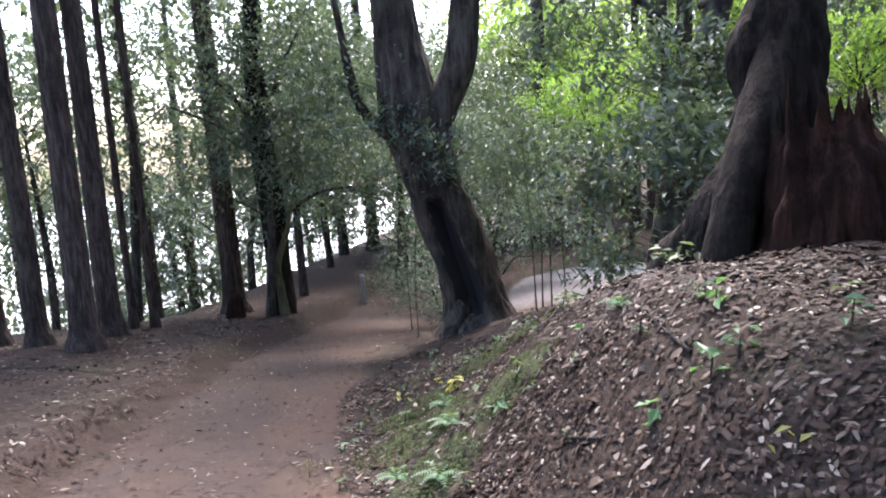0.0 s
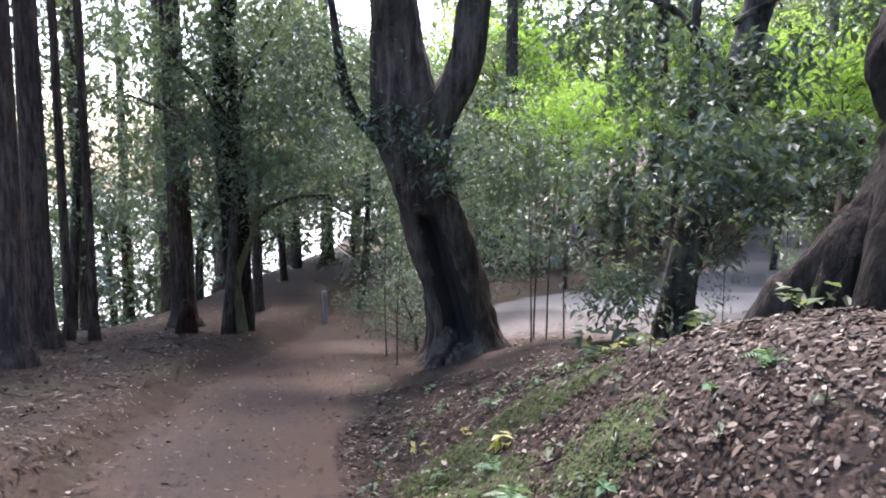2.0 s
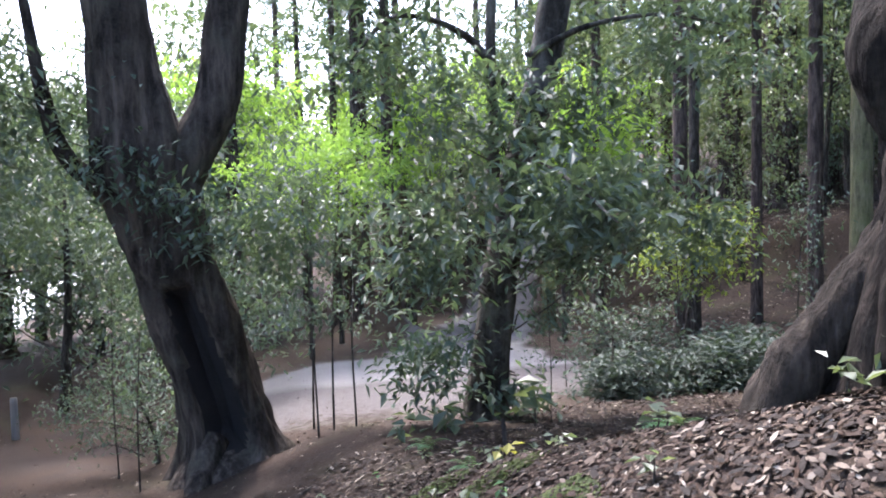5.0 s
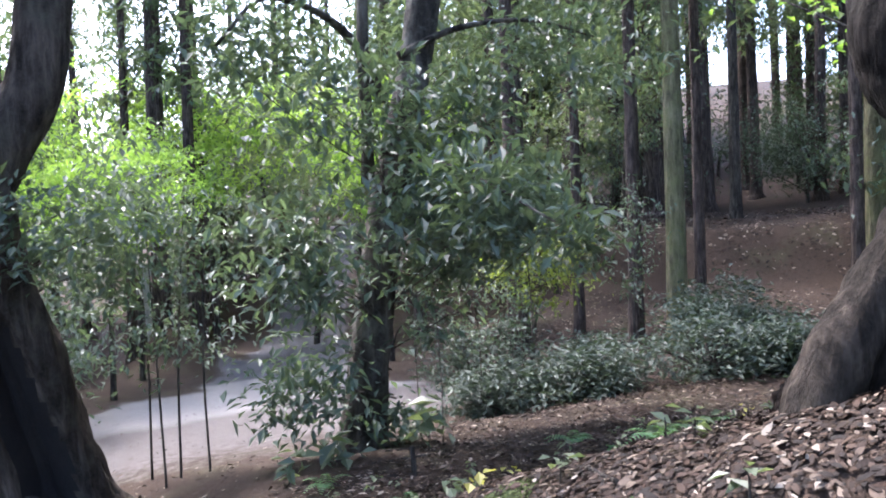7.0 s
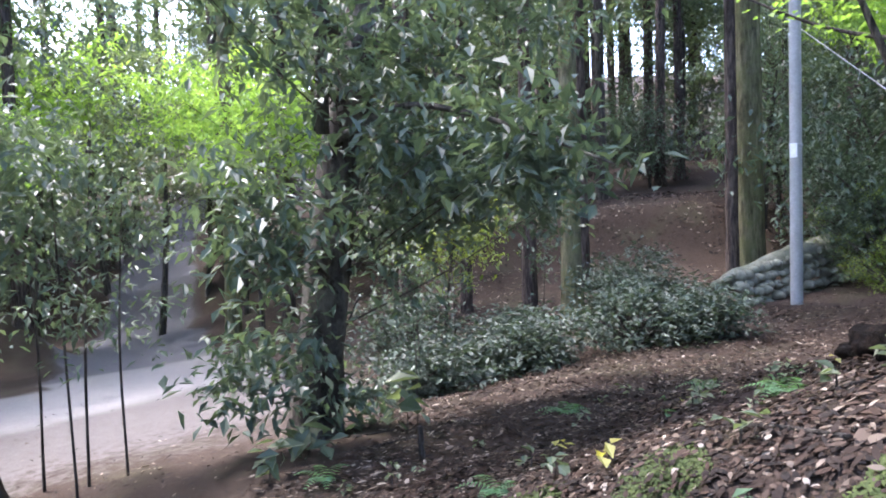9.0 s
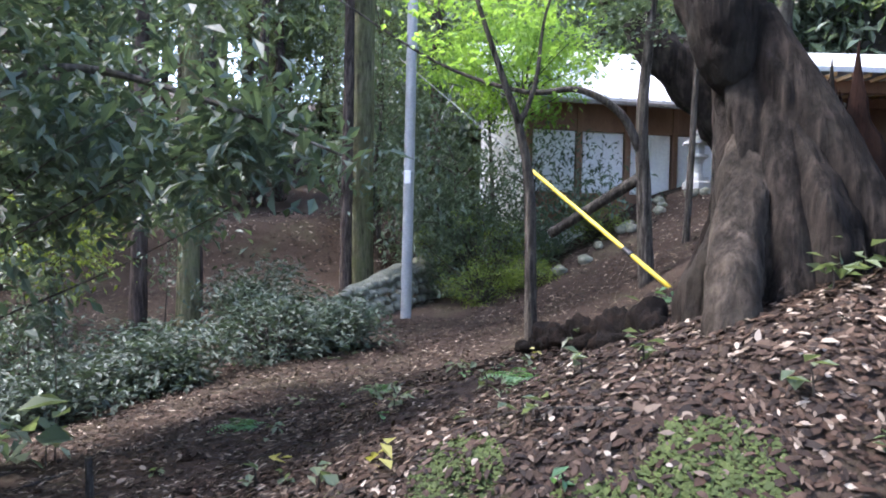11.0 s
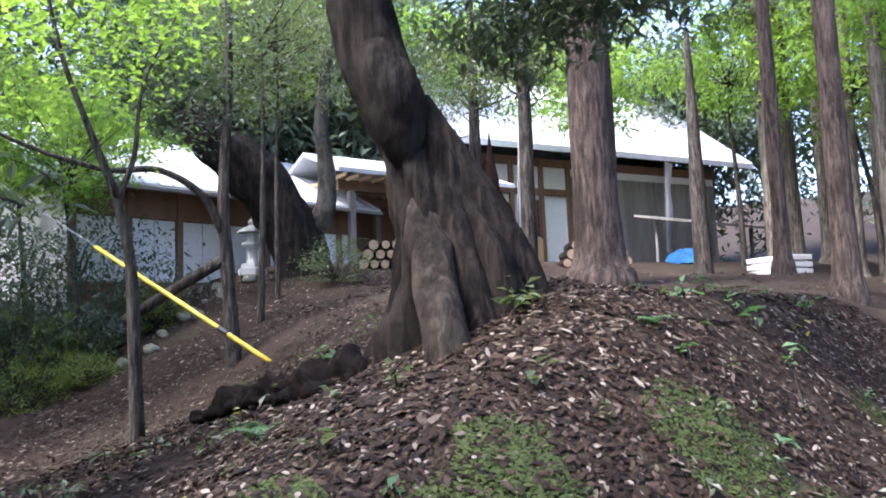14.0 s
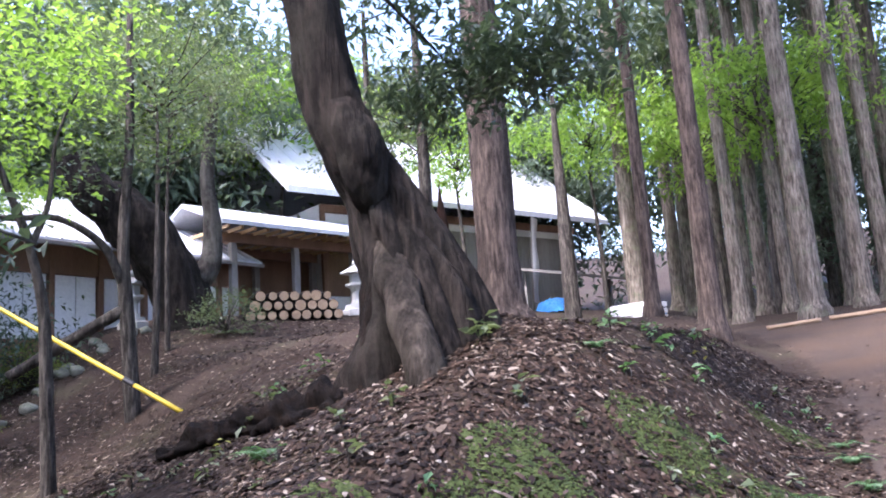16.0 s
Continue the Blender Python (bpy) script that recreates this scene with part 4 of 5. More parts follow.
# saplings beside the hollow tree and in the dell
SAPLING = broadleaf(on(0.15, 11.0), 3.0, 0.011, (0.5, 0.45, 1.2), 24, 18, 0.09, seed=220, lean=(0.15, 0.0), label="thin evergreen sapling beside the hollow tree", low=0.65, spread=0.12, name="sapling", group="saplings")
put(SAPLING, [(-0.05, 10.7, 0.85), (0.35, 10.8, 0.9), (0.0, 11.5, 1.0), (-1.75, 10.9, 0.7), (-2.05, 11.8, 0.8), (3.2, 10.6, 0.7), (4.6, 11.4, 0.9), (5.4, 12.6, 1.0), (6.4, 11.4, 0.9), (3.6, 12.6, 0.7), (1.8, 9.2, 0.45)], 7)


# young maple saplings by the yellow guard
def forked_sapling(at, label, forks, seed, leaf=None):
    t = thing("forked_sapling", at, label, "tree", "saplings on the slope")
    t.scale = (1.2, 1.2, 1.2)
    for i, pts in enumerate(forks):
        part("trunk" if i == 0 else "limb", trunk_mesh("limb", pts, M_THIN, sides=9, steps=6, rough=0.1, seed=seed + i), t)
    g = np.random.default_rng(seed)
    c, k = sprays((0.1, 0.4, 3.3), (1.3, 1.3, 0.9), 52, 34, 0.2, g, 0.2)
    leaf_part("crown", c, 0.075, leaf or M_MAPLE, t, "bright green maple leaves", droop=0.2, aspect=0.7, rng=g)
    return t


forked_sapling(on(5.35, 6.72), "young forked maple with thin dark stems", [[(0, 0, -0.1, 0.06), (0.0, 0.02, 0.6, 0.05), (0.02, 0.05, 1.35, 0.042), (0.0, 0.16, 1.9, 0.036)], [(0, 0.14, 1.85, 0.034), (-0.02, 0.33, 2.35, 0.026), (0.0, 0.55, 3.0, 0.02), (0, 0.7, 3.8, 0.01)], [(0, 0.14, 1.85, 0.028), (0.05, 0.02, 2.2, 0.02), (0.1, -0.05, 2.8, 0.012), (0.1, -0.3, 3.4, 0.006)]], 230)
forked_sapling(on(7.6, 5.5), "thin dark sapling with a bent side branch", [[(0, 0, -0.2, 0.085), (0.0, 0.05, 0.8, 0.075), (0.0, 0.10, 1.8, 0.062), (0.05, 0.02, 3.0, 0.05), (0.1, 0.0, 4.5, 0.03)], [(0, 0.1, 1.35, 0.045), (-0.1, 0.32, 1.75, 0.04), (-0.2, 0.75, 1.98, 0.034), (-0.3, 1.3, 1.95, 0.028), (-0.4, 2.2, 2.25, 0.016), (-0.6, 3.4, 3.0, 0.006)], [(0, 0.1, 1.1, 0.06), (0.3, 0.5, 0.85, 0.06), (0.7, 1.05, 0.5, 0.06)]], 240, M_LEAF)
for i, (x, y, h, r) in enumerate([(9.0, 4.9, 3.2, 0.05), (10.2, 4.4, 3.0, 0.04), (6.1, 2.05, 5, 0.10), (7.6, 2.0, 5, 0.10), (11.0, -5.5, 6, 0.2)]):
    slim = broadleaf(on(x, y), h + 2.5, r, (1.7, 1.6, 1.3), 48, 36, 0.10, M_LEAF_MID, seed=250 + i, lean=(0.1, -0.1), label="slim tree between the mound and the yard", low=0.6)
    if i in (2, 3):
        g = np.random.default_rng(270 + i)
        c, k = sprays((0.1, 0.0, 3.1), (1.2, 1.2, 0.75), 46, 36, 0.16, g, 0.2)
        leaf_part("bough", c, 0.095, M_LEAF_MID, slim, "low leafy bough", droop=0.45, rng=g)
        v, f = twigs_to(k, (0.05, 0.0, 2.6), g, 0.006, 0.5)
        part("branchwork", mesh_of("branchwork", v, f, M_THIN), slim)["kind"] = "stuff"


# dead leaning trunk with a sprout
def broken_trunk():
    t = thing("broken_trunk", on(12.3, 3.5, -0.1), "thick broken leaning trunk with a live sprout", "tree")
    t.scale = (1.45, 1.45, 1.45)
    v, f = tube([(0, 0, -0.2, 0.42), (0, 0.05, 0.35, 0.34), (0.0, 0.3, 0.95, 0.36), (0.0, 0.75, 1.5, 0.34), (0.0, 1.15, 1.8, 0.30), (0, 1.4, 2.2, 0.22)], 30, 6, 0.22, 5, 0.06, 71, None, 3)
    part("trunk", mesh_of("trunk", v, f, M_OAK), t, "dark brown crumbling trunk")
    part("limb", trunk_mesh("limb", [(0.05, 0.05, 0.5, 0.18), (0.1, -0.35, 0.85, 0.16), (0.1, -0.42, 1.4, 0.12), (0.1, -0.36, 2.2, 0.10), (0.1, -0.5, 3.4, 0.07)], M_IVY, sides=14, steps=6, seed=72), t, "live sprouting stem")
    g = np.random.default_rng(73)
    c, k = sprays((0.0, 0.1, 3.7), (1.6, 2.0, 1.2), 110, 40, 0.18, g, 0.2)
    leaf_part("crown", c, 0.085, M_LEAF_MID, t, droop=0.4, rng=g)


broken_trunk()


# ---------------------------------------------------------------- yard: houses, fixtures
def oriented(name, at, turn, label, category):
    t = thing(name, at, label, category)
    t.rotation_euler = (0, 0, radians(turn))
    return t


def white_house():
    """A long low building: x runs along the wall, y goes into the building."""
    a = Vector((12.9, 7.6))
    b = Vector((15.2, 2.4))
    ln = (b - a).length
    t = oriented("white_house", (a.x, a.y, 1.15), math.degrees(math.atan2(b.y - a.y, b.x - a.x)), "low house with white panels, brown timber frame and a pale roof", "house")
    part("wall", bevelled("wall", [box(0, 0.04, -1.5, ln + 1, 3.5, 2.2)], M_PLASTER, 0), t, "white plaster wall")
    part("base_board", bevelled("base_board", [box(0, -0.03, -0.3, ln + 1, 0.04, 0.38)], M_BROWNWOOD, 0.006), t, "red-brown base boarding")
    # Brown strip along the wall top paints the shade of the eaves.
    part("eave_shade_band", bevelled("eave_shade_band", [box(0, -0.05, 1.62, ln + 1, 0.04, 2.2)], M_BROWNWOOD, 0.006), t, "brown band standing in for the shade under the eaves")
    n = 6
    for i in range(n + 1):
        x = 0.06 + i * (ln + 0.6) / n
        part("post", bevelled("post", [box(x - 0.06, -0.08, 0, x + 0.06, 0.04, 2.2)], M_BROWNWOOD, 0.008), t)
        if i < n:
            for k in range(2):
                w = ((ln + 0.6) / n - 0.16) / 2
                x0 = x + 0.08 + k * (w + 0.0)
                part("panel", bevelled("panel", [box(x0 + 0.01, -0.012, 0.40, x0 + w - 0.01, 0.03, 1.60)], M_WHITE, 0.004), t, "white sliding panel")
    v, f = joined([([(-0.7, -0.55, 2.12), (ln + 1.6, -0.55, 2.12), (ln + 1.6, 2.3, 3.7), (-0.7, 2.3, 3.7), (-0.7, -0.55, 2.22), (ln + 1.6, -0.55, 2.22), (ln + 1.6, 2.3, 3.82), (-0.7, 2.3, 3.82)], [(0, 1, 2, 3), (4, 7, 6, 5), (0, 4, 5, 1), (1, 5, 6, 2), (2, 6, 7, 3), (3, 7, 4, 0)]), ([(-0.7, 2.3, 3.7), (ln + 1.6, 2.3, 3.7), (ln + 1.6, 5.2, 2.3), (-0.7, 5.2, 2.3), (-0.7, 2.3, 3.8), (ln + 1.6, 2.3, 3.8), (ln + 1.6, 5.2, 2.4), (-0.7, 5.2, 2.4)], [(0, 3, 2, 1), (4, 5, 6, 7), (0, 1, 5, 4), (1, 2, 6, 5), (2, 3, 7, 6), (3, 0, 4, 7)])])
    roof = part("roof", mesh_of("roof", v, f, M_ROOF, False), t, "pale sheet roof")
    for i in range(int(ln / 0.3) + 12):
        x = -0.65 + i * 0.3
        if x < ln + 1.6:
            v, f = joined([box(x - 0.02, -0.55, 0, x + 0.02, 2.3, 0.03)])
            v = [(p[0], p[1], 2.22 + (p[1] + 0.55) / 2.85 * 1.6 + p[2]) for p in v]
            part("rib", mesh_of("rib", v, f, M_ROOF, False), roof)
    part("gutter", bevelled("gutter", [box(-0.7, -0.63, 2.08, ln + 1.6, -0.55, 2.16)], M_GREYWOOD, 0.01), t)


white_house()


def hall():
    """The boarded hall with its high roof; x runs along the facade, y goes in."""
    t = oriented("temple_hall", (17.1, -1.8, 1.75), -86, "tall hall of weathered boards with a broad pale roof", "house")
    part("wall", bevelled("wall", [box(0, 0.06, 0, 11, 7, 3.7)], M_PLASTER, 0), t, "pale plaster upper wall")
    for i in range(40):
        x = 4.6 + i * 0.16
        if x < 10.9:
            part("board", bevelled("board", [box(x, 0.0 + 0.012 * (i % 2), 0.1, x + 0.155, 0.06, 3.2)], M_GREYWOOD, 0.004), t)
    part("beam", bevelled("beam", [box(0, -0.05, 2.55, 4.6, 0.06, 2.75)], M_BROWNWOOD, 0.01), t)
    part("beam", bevelled("beam", [box(0, -0.05, 3.45, 11, 0.06, 3.7)], M_BROWNWOOD, 0.01), t)
    for x in (0.05, 1.2, 2.35, 3.45, 4.5):
        part("post", bevelled("post", [box(x - 0.07, -0.07, 0, x + 0.07, 0.06, 3.7)], M_BROWNWOOD, 0.01), t)
    part("lower_wall", bevelled("lower_wall", [box(0, -0.02, 0, 4.5, 0.06, 0.5), box(0, -0.01, 1.0, 1.9, 0.06, 2.55)], M_BROWNWOOD, 0.005), t)
    w = part("lattice_window", bevelled("lattice_window", [box(2.6, -0.03, 1.25, 3.35, 0.05, 2.4)], M_BLACK, 0.004), t, "dark window behind a wooden lattice")
    for i in range(7):
        part("slat", bevelled("slat", [box(2.6 + i * 0.118, -0.055, 1.25, 2.63 + i * 0.118, -0.03, 2.4)], M_BROWNWOOD, 0.003), w)
    for i in range(6):
        part("slat", bevelled("slat", [box(2.6, -0.05, 1.25 + i * 0.225, 3.35, -0.033, 1.275 + i * 0.225)], M_BROWNWOOD, 0.003), w)
    part("plywood_panel", bevelled("plywood_panel", [box(2.55, -0.05, 0.5, 3.42, 0.0, 1.2)], M_TAN, 0.004), t, "new tan plywood panel")
    v, f = [(-1.5, -0.9, 3.72), (12, -0.9, 3.72), (12, 3.6, 7.2), (-1.5, 3.6, 7.2), (-1.5, -0.9, 3.9), (12, -0.9, 3.9), (12, 3.6, 7.4), (-1.5, 3.6, 7.4), (-1.5, 9, 3.5), (12, 9, 3.5), (-1.5, 9, 3.65), (12, 9, 3.65)], [(0, 1, 2, 3), (4, 7, 6, 5), (0, 4, 5, 1), (1, 5, 6, 2), (3, 7, 4, 0), (3, 2, 9, 8), (7, 10, 11, 6), (8, 9, 11, 10), (2, 6, 11, 9), (8, 10, 7, 3)]
    roof = part("roof", mesh_of("roof", v, f, M_ROOF, False), t, "broad pale roof")
    for i in range(30):
        x = -1.4 + i * 0.46
        if x < 12:
            v, f = box(x - 0.025, -0.9, 0, x + 0.025, 3.6, 0.035)
            part("rib", mesh_of("rib", [(p[0], p[1], 3.9 + (p[1] + 0.9) / 4.5 * 3.5 + p[2]) for p in v], f, M_ROOF, False), roof)


hall()


def porch():
    t = oriented("porch", (14.9, 1.8, 1.6), -78, "open timber porch with a low tiled roof before the hall", "porch")
    for x in (0.2, 2.0, 3.9):
        for y in (0, 1.8):
            part("post", bevelled("post", [box(x - 0.08, y - 0.08, 0, x + 0.08, y + 0.08, 2.3)], M_GREYWOOD, 0.012), t)
    part("beam", bevelled("beam", [box(-0.2, -0.1, 2.15, 4.3, 0.1, 2.4)], M_BROWNWOOD, 0.012), t)
    part("beam", bevelled("beam", [box(-0.2, 1.7, 2.15, 4.3, 1.9, 2.4)], M_BROWNWOOD, 0.012), t)
    for i in range(14):
        x = -0.3 + i * 0.35
        part("rafter", bevelled("rafter", [box(x - 0.03, -0.7, 2.36, x + 0.03, 2.3, 2.44)], M_TAN, 0.005), t)
    v = [(-0.6, -0.9, 2.4), (4.7, -0.9, 2.4), (4.7, 0.9, 3.1), (-0.6, 0.9, 3.1), (-0.6, 2.7, 2.4), (4.7, 2.7, 2.4)]
    v += [(x, y, z + 0.1) for x, y, z in v]
    part("roof", mesh_of("roof", v, [(0, 1, 2, 3), (3, 2, 5, 4), (6, 9, 8, 7), (9, 10, 11, 8), (0, 6, 7, 1), (4, 5, 11, 10), (1, 7, 8, 2), (2, 8, 11, 5), (0, 3, 9, 6), (3, 4, 10, 9)], M_ROOF, False), t, "pale roof")
    part("back_wall", bevelled("back_wall", [box(-0.2, 2.2, 0, 4.4, 2.3, 2.3)], M_BROWNWOOD, 0.01), t, "dark boarded back wall")


porch()


def lathe(profile, sides=12, turn=0.0):
    v, f = [], []
    for r, z in profile:
        v += [(r * math.cos(2 * math.pi * k / sides + turn), r * math.sin(2 * math.pi * k / sides + turn), z) for k in range(sides)]
    for i in range(len(profile) - 1):
        for k in range(sides):
            k2 = (k + 1) % sides
            f.append((i * sides + k, i * sides + k2, (i + 1) * sides + k2, (i + 1) * sides + k))
    f += [tuple(reversed(range(sides))), tuple(range((len(profile) - 1) * sides, len(profile) * sides))]
    return v, f


def stone_lantern(at, s, label):
    t = thing("stone_lantern", at, label, "lantern", "stone lanterns")
    for name, prof, n in (("plinth", [(0.34, 0), (0.34, 0.14), (0.28, 0.17), (0.26, 0.26)], 6), ("shaft", [(0.14, 0.26), (0.11, 0.36), (0.11, 0.56), (0.15, 0.64)], 10), ("platform", [(0.15, 0.64), (0.25, 0.70), (0.25, 0.75), (0.16, 0.77)], 6), ("light_box", [(0.15, 0.77), (0.15, 0.98)], 6), ("cap", [(0.14, 0.98), (0.36, 0.99), (0.34, 1.03), (0.14, 1.13), (0.08, 1.16)], 6), ("finial", [(0.06, 1.16), (0.09, 1.22), (0.06, 1.28), (0.01, 1.34)], 8)):
        v, f = lathe([(r * s, z * s) for r, z in prof], n)
        part(name, mesh_of(name, v, f, M_GRANITE, False), t)


stone_lantern((12.75, 4.35, ground_height(12.75, 4.35)), 0.85, "pale stone lantern before the white house")
stone_lantern((13.0, -0.6, ground_height(13, -0.6)), 1.0, "dark weathered stone lantern by the porch")


def low_stones():
    g = np.random.default_rng(81)
    for i in range(30):
        x = 10.4 + 0.12 * i + g.uniform(-0.5, 0.5)
        y = 6.9 - 0.15 * i + g.uniform(-0.3, 0.3)
        stone(on(x, y), g.uniform(0.06, 0.16), g, "pale garden stone edging the yard", M_STONE)


def stone(at, r, g, label, material, group="garden stones", parent=None):
    bm = bmesh.new()
    bmesh.ops.create_icosphere(bm, subdivisions=2, radius=1.0)
    k = g.uniform(0, 50)
    for v in bm.verts:
        w = 1 + 0.35 * noise.noise(v.co * 1.4 + Vector((k, 0, 0)))
        v.co = Vector((v.co.x * r * w, v.co.y * r * w * 0.85, v.co.z * r * w * 0.65))
    me = bpy.data.meshes.new("stone")
    bm.to_mesh(me)
    bm.free()
    me.materials.append(material)
    me.polygons.foreach_set("use_smooth", [True] * len(me.polygons))
    if parent:
        ob = part("stone", me, parent)
        ob.location = at
        return ob
    return solo("stone", me, (at[0], at[1], at[2] + r * 0.3), label, "stone", group)


low_stones()


def stone_wall():
    """Mossy dry-stone bank wall running up beside the utility pole."""
    t = thing("stone_wall", (0, 0, 0), "mossy dry-stone retaining wall of rounded stones", "wall", kind="structure")
    g = np.random.default_rng(91)
    for i in range(38):
        u = i / 37
        x, y = 9.0 + 4.6 * u, 9.85 - 0.7 * u
        top = 0.55 + 0.25 * u
        for k in range(5):
            z = ground(x, y) - 0.05 + k * top / 4.6 + g.uniform(-0.03, 0.03)
            stone((x + g.uniform(-0.07, 0.07), y - 0.07 * (4 - k) + g.uniform(-0.06, 0.06), z), g.uniform(0.07, 0.145), g, "", M_STONE, parent=t)
    part("capping", trunk_mesh("capping", [(8.9, 10.05, ground(8.9, 10.05) + 0.3, 0.12), (10.5, 9.75, ground(10.5, 9.75) + 0.45, 0.2), (13.6, 9.3, ground(13.6, 9.3) + 0.6, 0.22)], M_STONE, sides=12, steps=8, rough=0.2, seed=92), t, "earth and moss capping")


stone_wall()


def utility_pole():
    t = thing("utility_pole", on(9.28, 9.03, -0.05), "slim grey metal pole with a small white plate", "pole")
    v, f = lathe([(0.085, 0), (0.085, 0.05), (0.08, 4.5), (0.075, 5.2), (0.06, 5.24)], 18)
    part("shaft", mesh_of("shaft", v, f, M_POLE), t)
    part("plate", bevelled("plate", [box(-0.10, -0.05, 2.15, -0.085, 0.05, 2.35)], M_WHITE, 0.004), t, "small white plate")
    v, f = lathe([(0.088, 2.3), (0.092, 2.31), (0.092, 2.34), (0.088, 2.35)], 18)
    part("band", mesh_of("band", v, f, M_POLE), t)


utility_pole()


def guard():
    """Yellow cover over a stay wire, with a black band."""
    a, b = Vector((8.0, 7.1, 1.6)), Vector((6.1, 5.3, 0.10))
    t = thing("wire_guard", b, "slanting yellow wire guard with a black band", "cable guard")
    d = a - b
    pt = lambda u, r: (d.x * u, d.y * u, d.z * u, r)
    part("cover", trunk_mesh("cover", [pt(0, 0.026), pt(0.5, 0.026), pt(1, 0.026)], M_YPOLE, sides=14, steps=6, rough=0.0), t)
    part("band", trunk_mesh("band", [pt(0.24, 0.032), pt(0.265, 0.032), pt(0.29, 0.032)], M_BLACK, sides=14, steps=3, rough=0.0), t, "black band")
    part("wire", trunk_mesh("wire", [pt(0.98, 0.008), pt(1.4, 0.008), pt(2.4, 0.008)], M_POLE, sides=6, steps=3, rough=0.0), t)


guard()


def banner(at, h, turn, label, marks):
    t = thing("banner", at, label, "banner", "white banners")
    t.rotation_euler = (radians(2), radians(3), radians(turn))
    v, f = lathe([(0.025, 0), (0.02, h + 0.9)], 10)
    part("pole", mesh_of("pole", v, f, M_GREYWOOD), t)
    vs, fs = [], []
    for i in range(13):
        z = 0.55 + h * i / 12
        w = 0.02 * math.sin(i * 0.9)
        vs += [(0.02, w, z), (0.02, w + 0.006, z), (0.52, w * 2, z), (0.52, w * 2 + 0.006, z)]
    for i in range(12):
        o = i * 4
        fs += [(o, o + 2, o + 6, o + 4), (o + 1, o + 5, o + 7, o + 3), (o, o + 4, o + 5, o + 1), (o + 2, o + 3, o + 7, o + 6)]
    part("cloth", mesh_of("cloth", vs, fs, M_WHITE), t, "white banner cloth")
    if marks:
        g = np.random.default_rng(5)
        for i in range(9):
            z = 0.9 + i * (h - 0.6) / 9
            part("mark", bevelled("mark", [box(0.15, -0.045, z, 0.15 + g.uniform(0.15, 0.24), -0.035, z + 0.13)], M_BLACK, 0.003), t, "black brush lettering")
    part("crossbar", bevelled("crossbar", [box(0, -0.01, 0.55 + h, 0.54, 0.012, 0.58 + h)], M_GREYWOOD, 0.003), t)


banner(on(14.6, -2.7), 2.9, -65, "tall white banner with black lettering", True)
banner(on(17.0, -9.6), 3.0, -65, "tall white banner on a pole", False)


def woodpile(at, rows, per, turn, label):
    t = thing("woodpile", at, label, "firewood")
    t.rotation_euler = (0, 0, radians(turn))
    g = np.random.default_rng(int(per * 7))
    for j in range(rows):
        for i in range(per - j):
            r = g.uniform(0.09, 0.13)
            x, z = (i + j * 0.5) * 0.235 + g.uniform(-0.02, 0.02), 0.11 + j * 0.2
            lg = part("log", trunk_mesh("log", [(x, 0, z, r), (x, 0.4, z, r), (x, 0.8, z, r)], M_OAK, sides=10, steps=2, rough=0.06, seed=i + j), t)
            v, f = lathe([(r * 0.9, 0), (r * 0.9, 0.01)], 10)
            part("cut_end", mesh_of("cut_end", [(x + p[0], -0.006 - p[2], z + p[1]) for p in v], f, M_CUT, False), lg)


woodpile(on(12.4, 2.2), 3, 9, -100, "stack of cut logs beside the broken trunk")
woodpile(on(12.2, -2.6), 3, 7, -110, "stack of cut logs before the hall")


def tarp():
    n = 14
    v = [(-0.55 + 1.1 * i / n, -0.4 + 0.8 * j / n, 0.36 * (1 - (2 * i / n - 1) ** 4) * (1 - (2 * j / n - 1) ** 4) + 0.12 * noise.noise(Vector((i * 0.7, j * 0.7, 0)))) for j in range(n + 1) for i in range(n + 1)]
    v += [(x, y, z - 0.01) for x, y, z in v]
    m = (n + 1) ** 2
    f = [(j * (n + 1) + i, j * (n + 1) + i + 1, (j + 1) * (n + 1) + i + 1, (j + 1) * (n + 1) + i) for j in range(n) for i in range(n)]
    f += [tuple(reversed([k + m for k in q])) for q in f]
    return mesh_of("tarpaulin", v, f, M_BLUE, False)


TARP = tarp()
solo("tarpaulin", TARP, on(13.4, -7.2), "crumpled blue tarpaulin on the ground", "tarpaulin", "blue tarpaulins")
solo("tarpaulin", TARP, on(11.7, -8.8), "crumpled blue tarpaulin on the ground", "tarpaulin", "blue tarpaulins")


def shed():
    t = oriented("lean_to", on(14.6, -8.8), -80, "low lean-to shelter with a sagging dark roof", "shelter")
    for x in (0, 2.6):
        for y in (0, 1.5):
            part("post", bevelled("post", [box(x - 0.05, y - 0.05, 0, x + 0.05, y + 0.05, 1.1 + 0.3 * (y > 0))], M_GREYWOOD, 0.01), t)
    v = [(-0.4, -0.5, 1.05), (3.1, -0.5, 1.0), (3.1, 2.0, 1.55), (-0.4, 2.0, 1.6)]
    v += [(x, y, z + 0.08) for x, y, z in v]
    part("roof", mesh_of("roof", v, [(0, 3, 2, 1), (4, 5, 6, 7), (0, 1, 5, 4), (1, 2, 6, 5), (2, 3, 7, 6), (3, 0, 4, 7)], M_GREYWOOD, False), t)


shed()
solo("white_crate", bevelled("white_crate", [box(-0.6, -0.4, 0, 0.6, 0.4, 0.12), box(-0.6, -0.4, 0.16, 0.6, 0.4, 0.28), box(-0.6, -0.4, 0.32, 0.6, 0.4, 0.44), box(-0.5, -0.35, 0, 0.5, 0.35, 0.44)], M_WHITE, 0.01), on(10.6, -7.4), "stack of white boards on the ground", "boards")


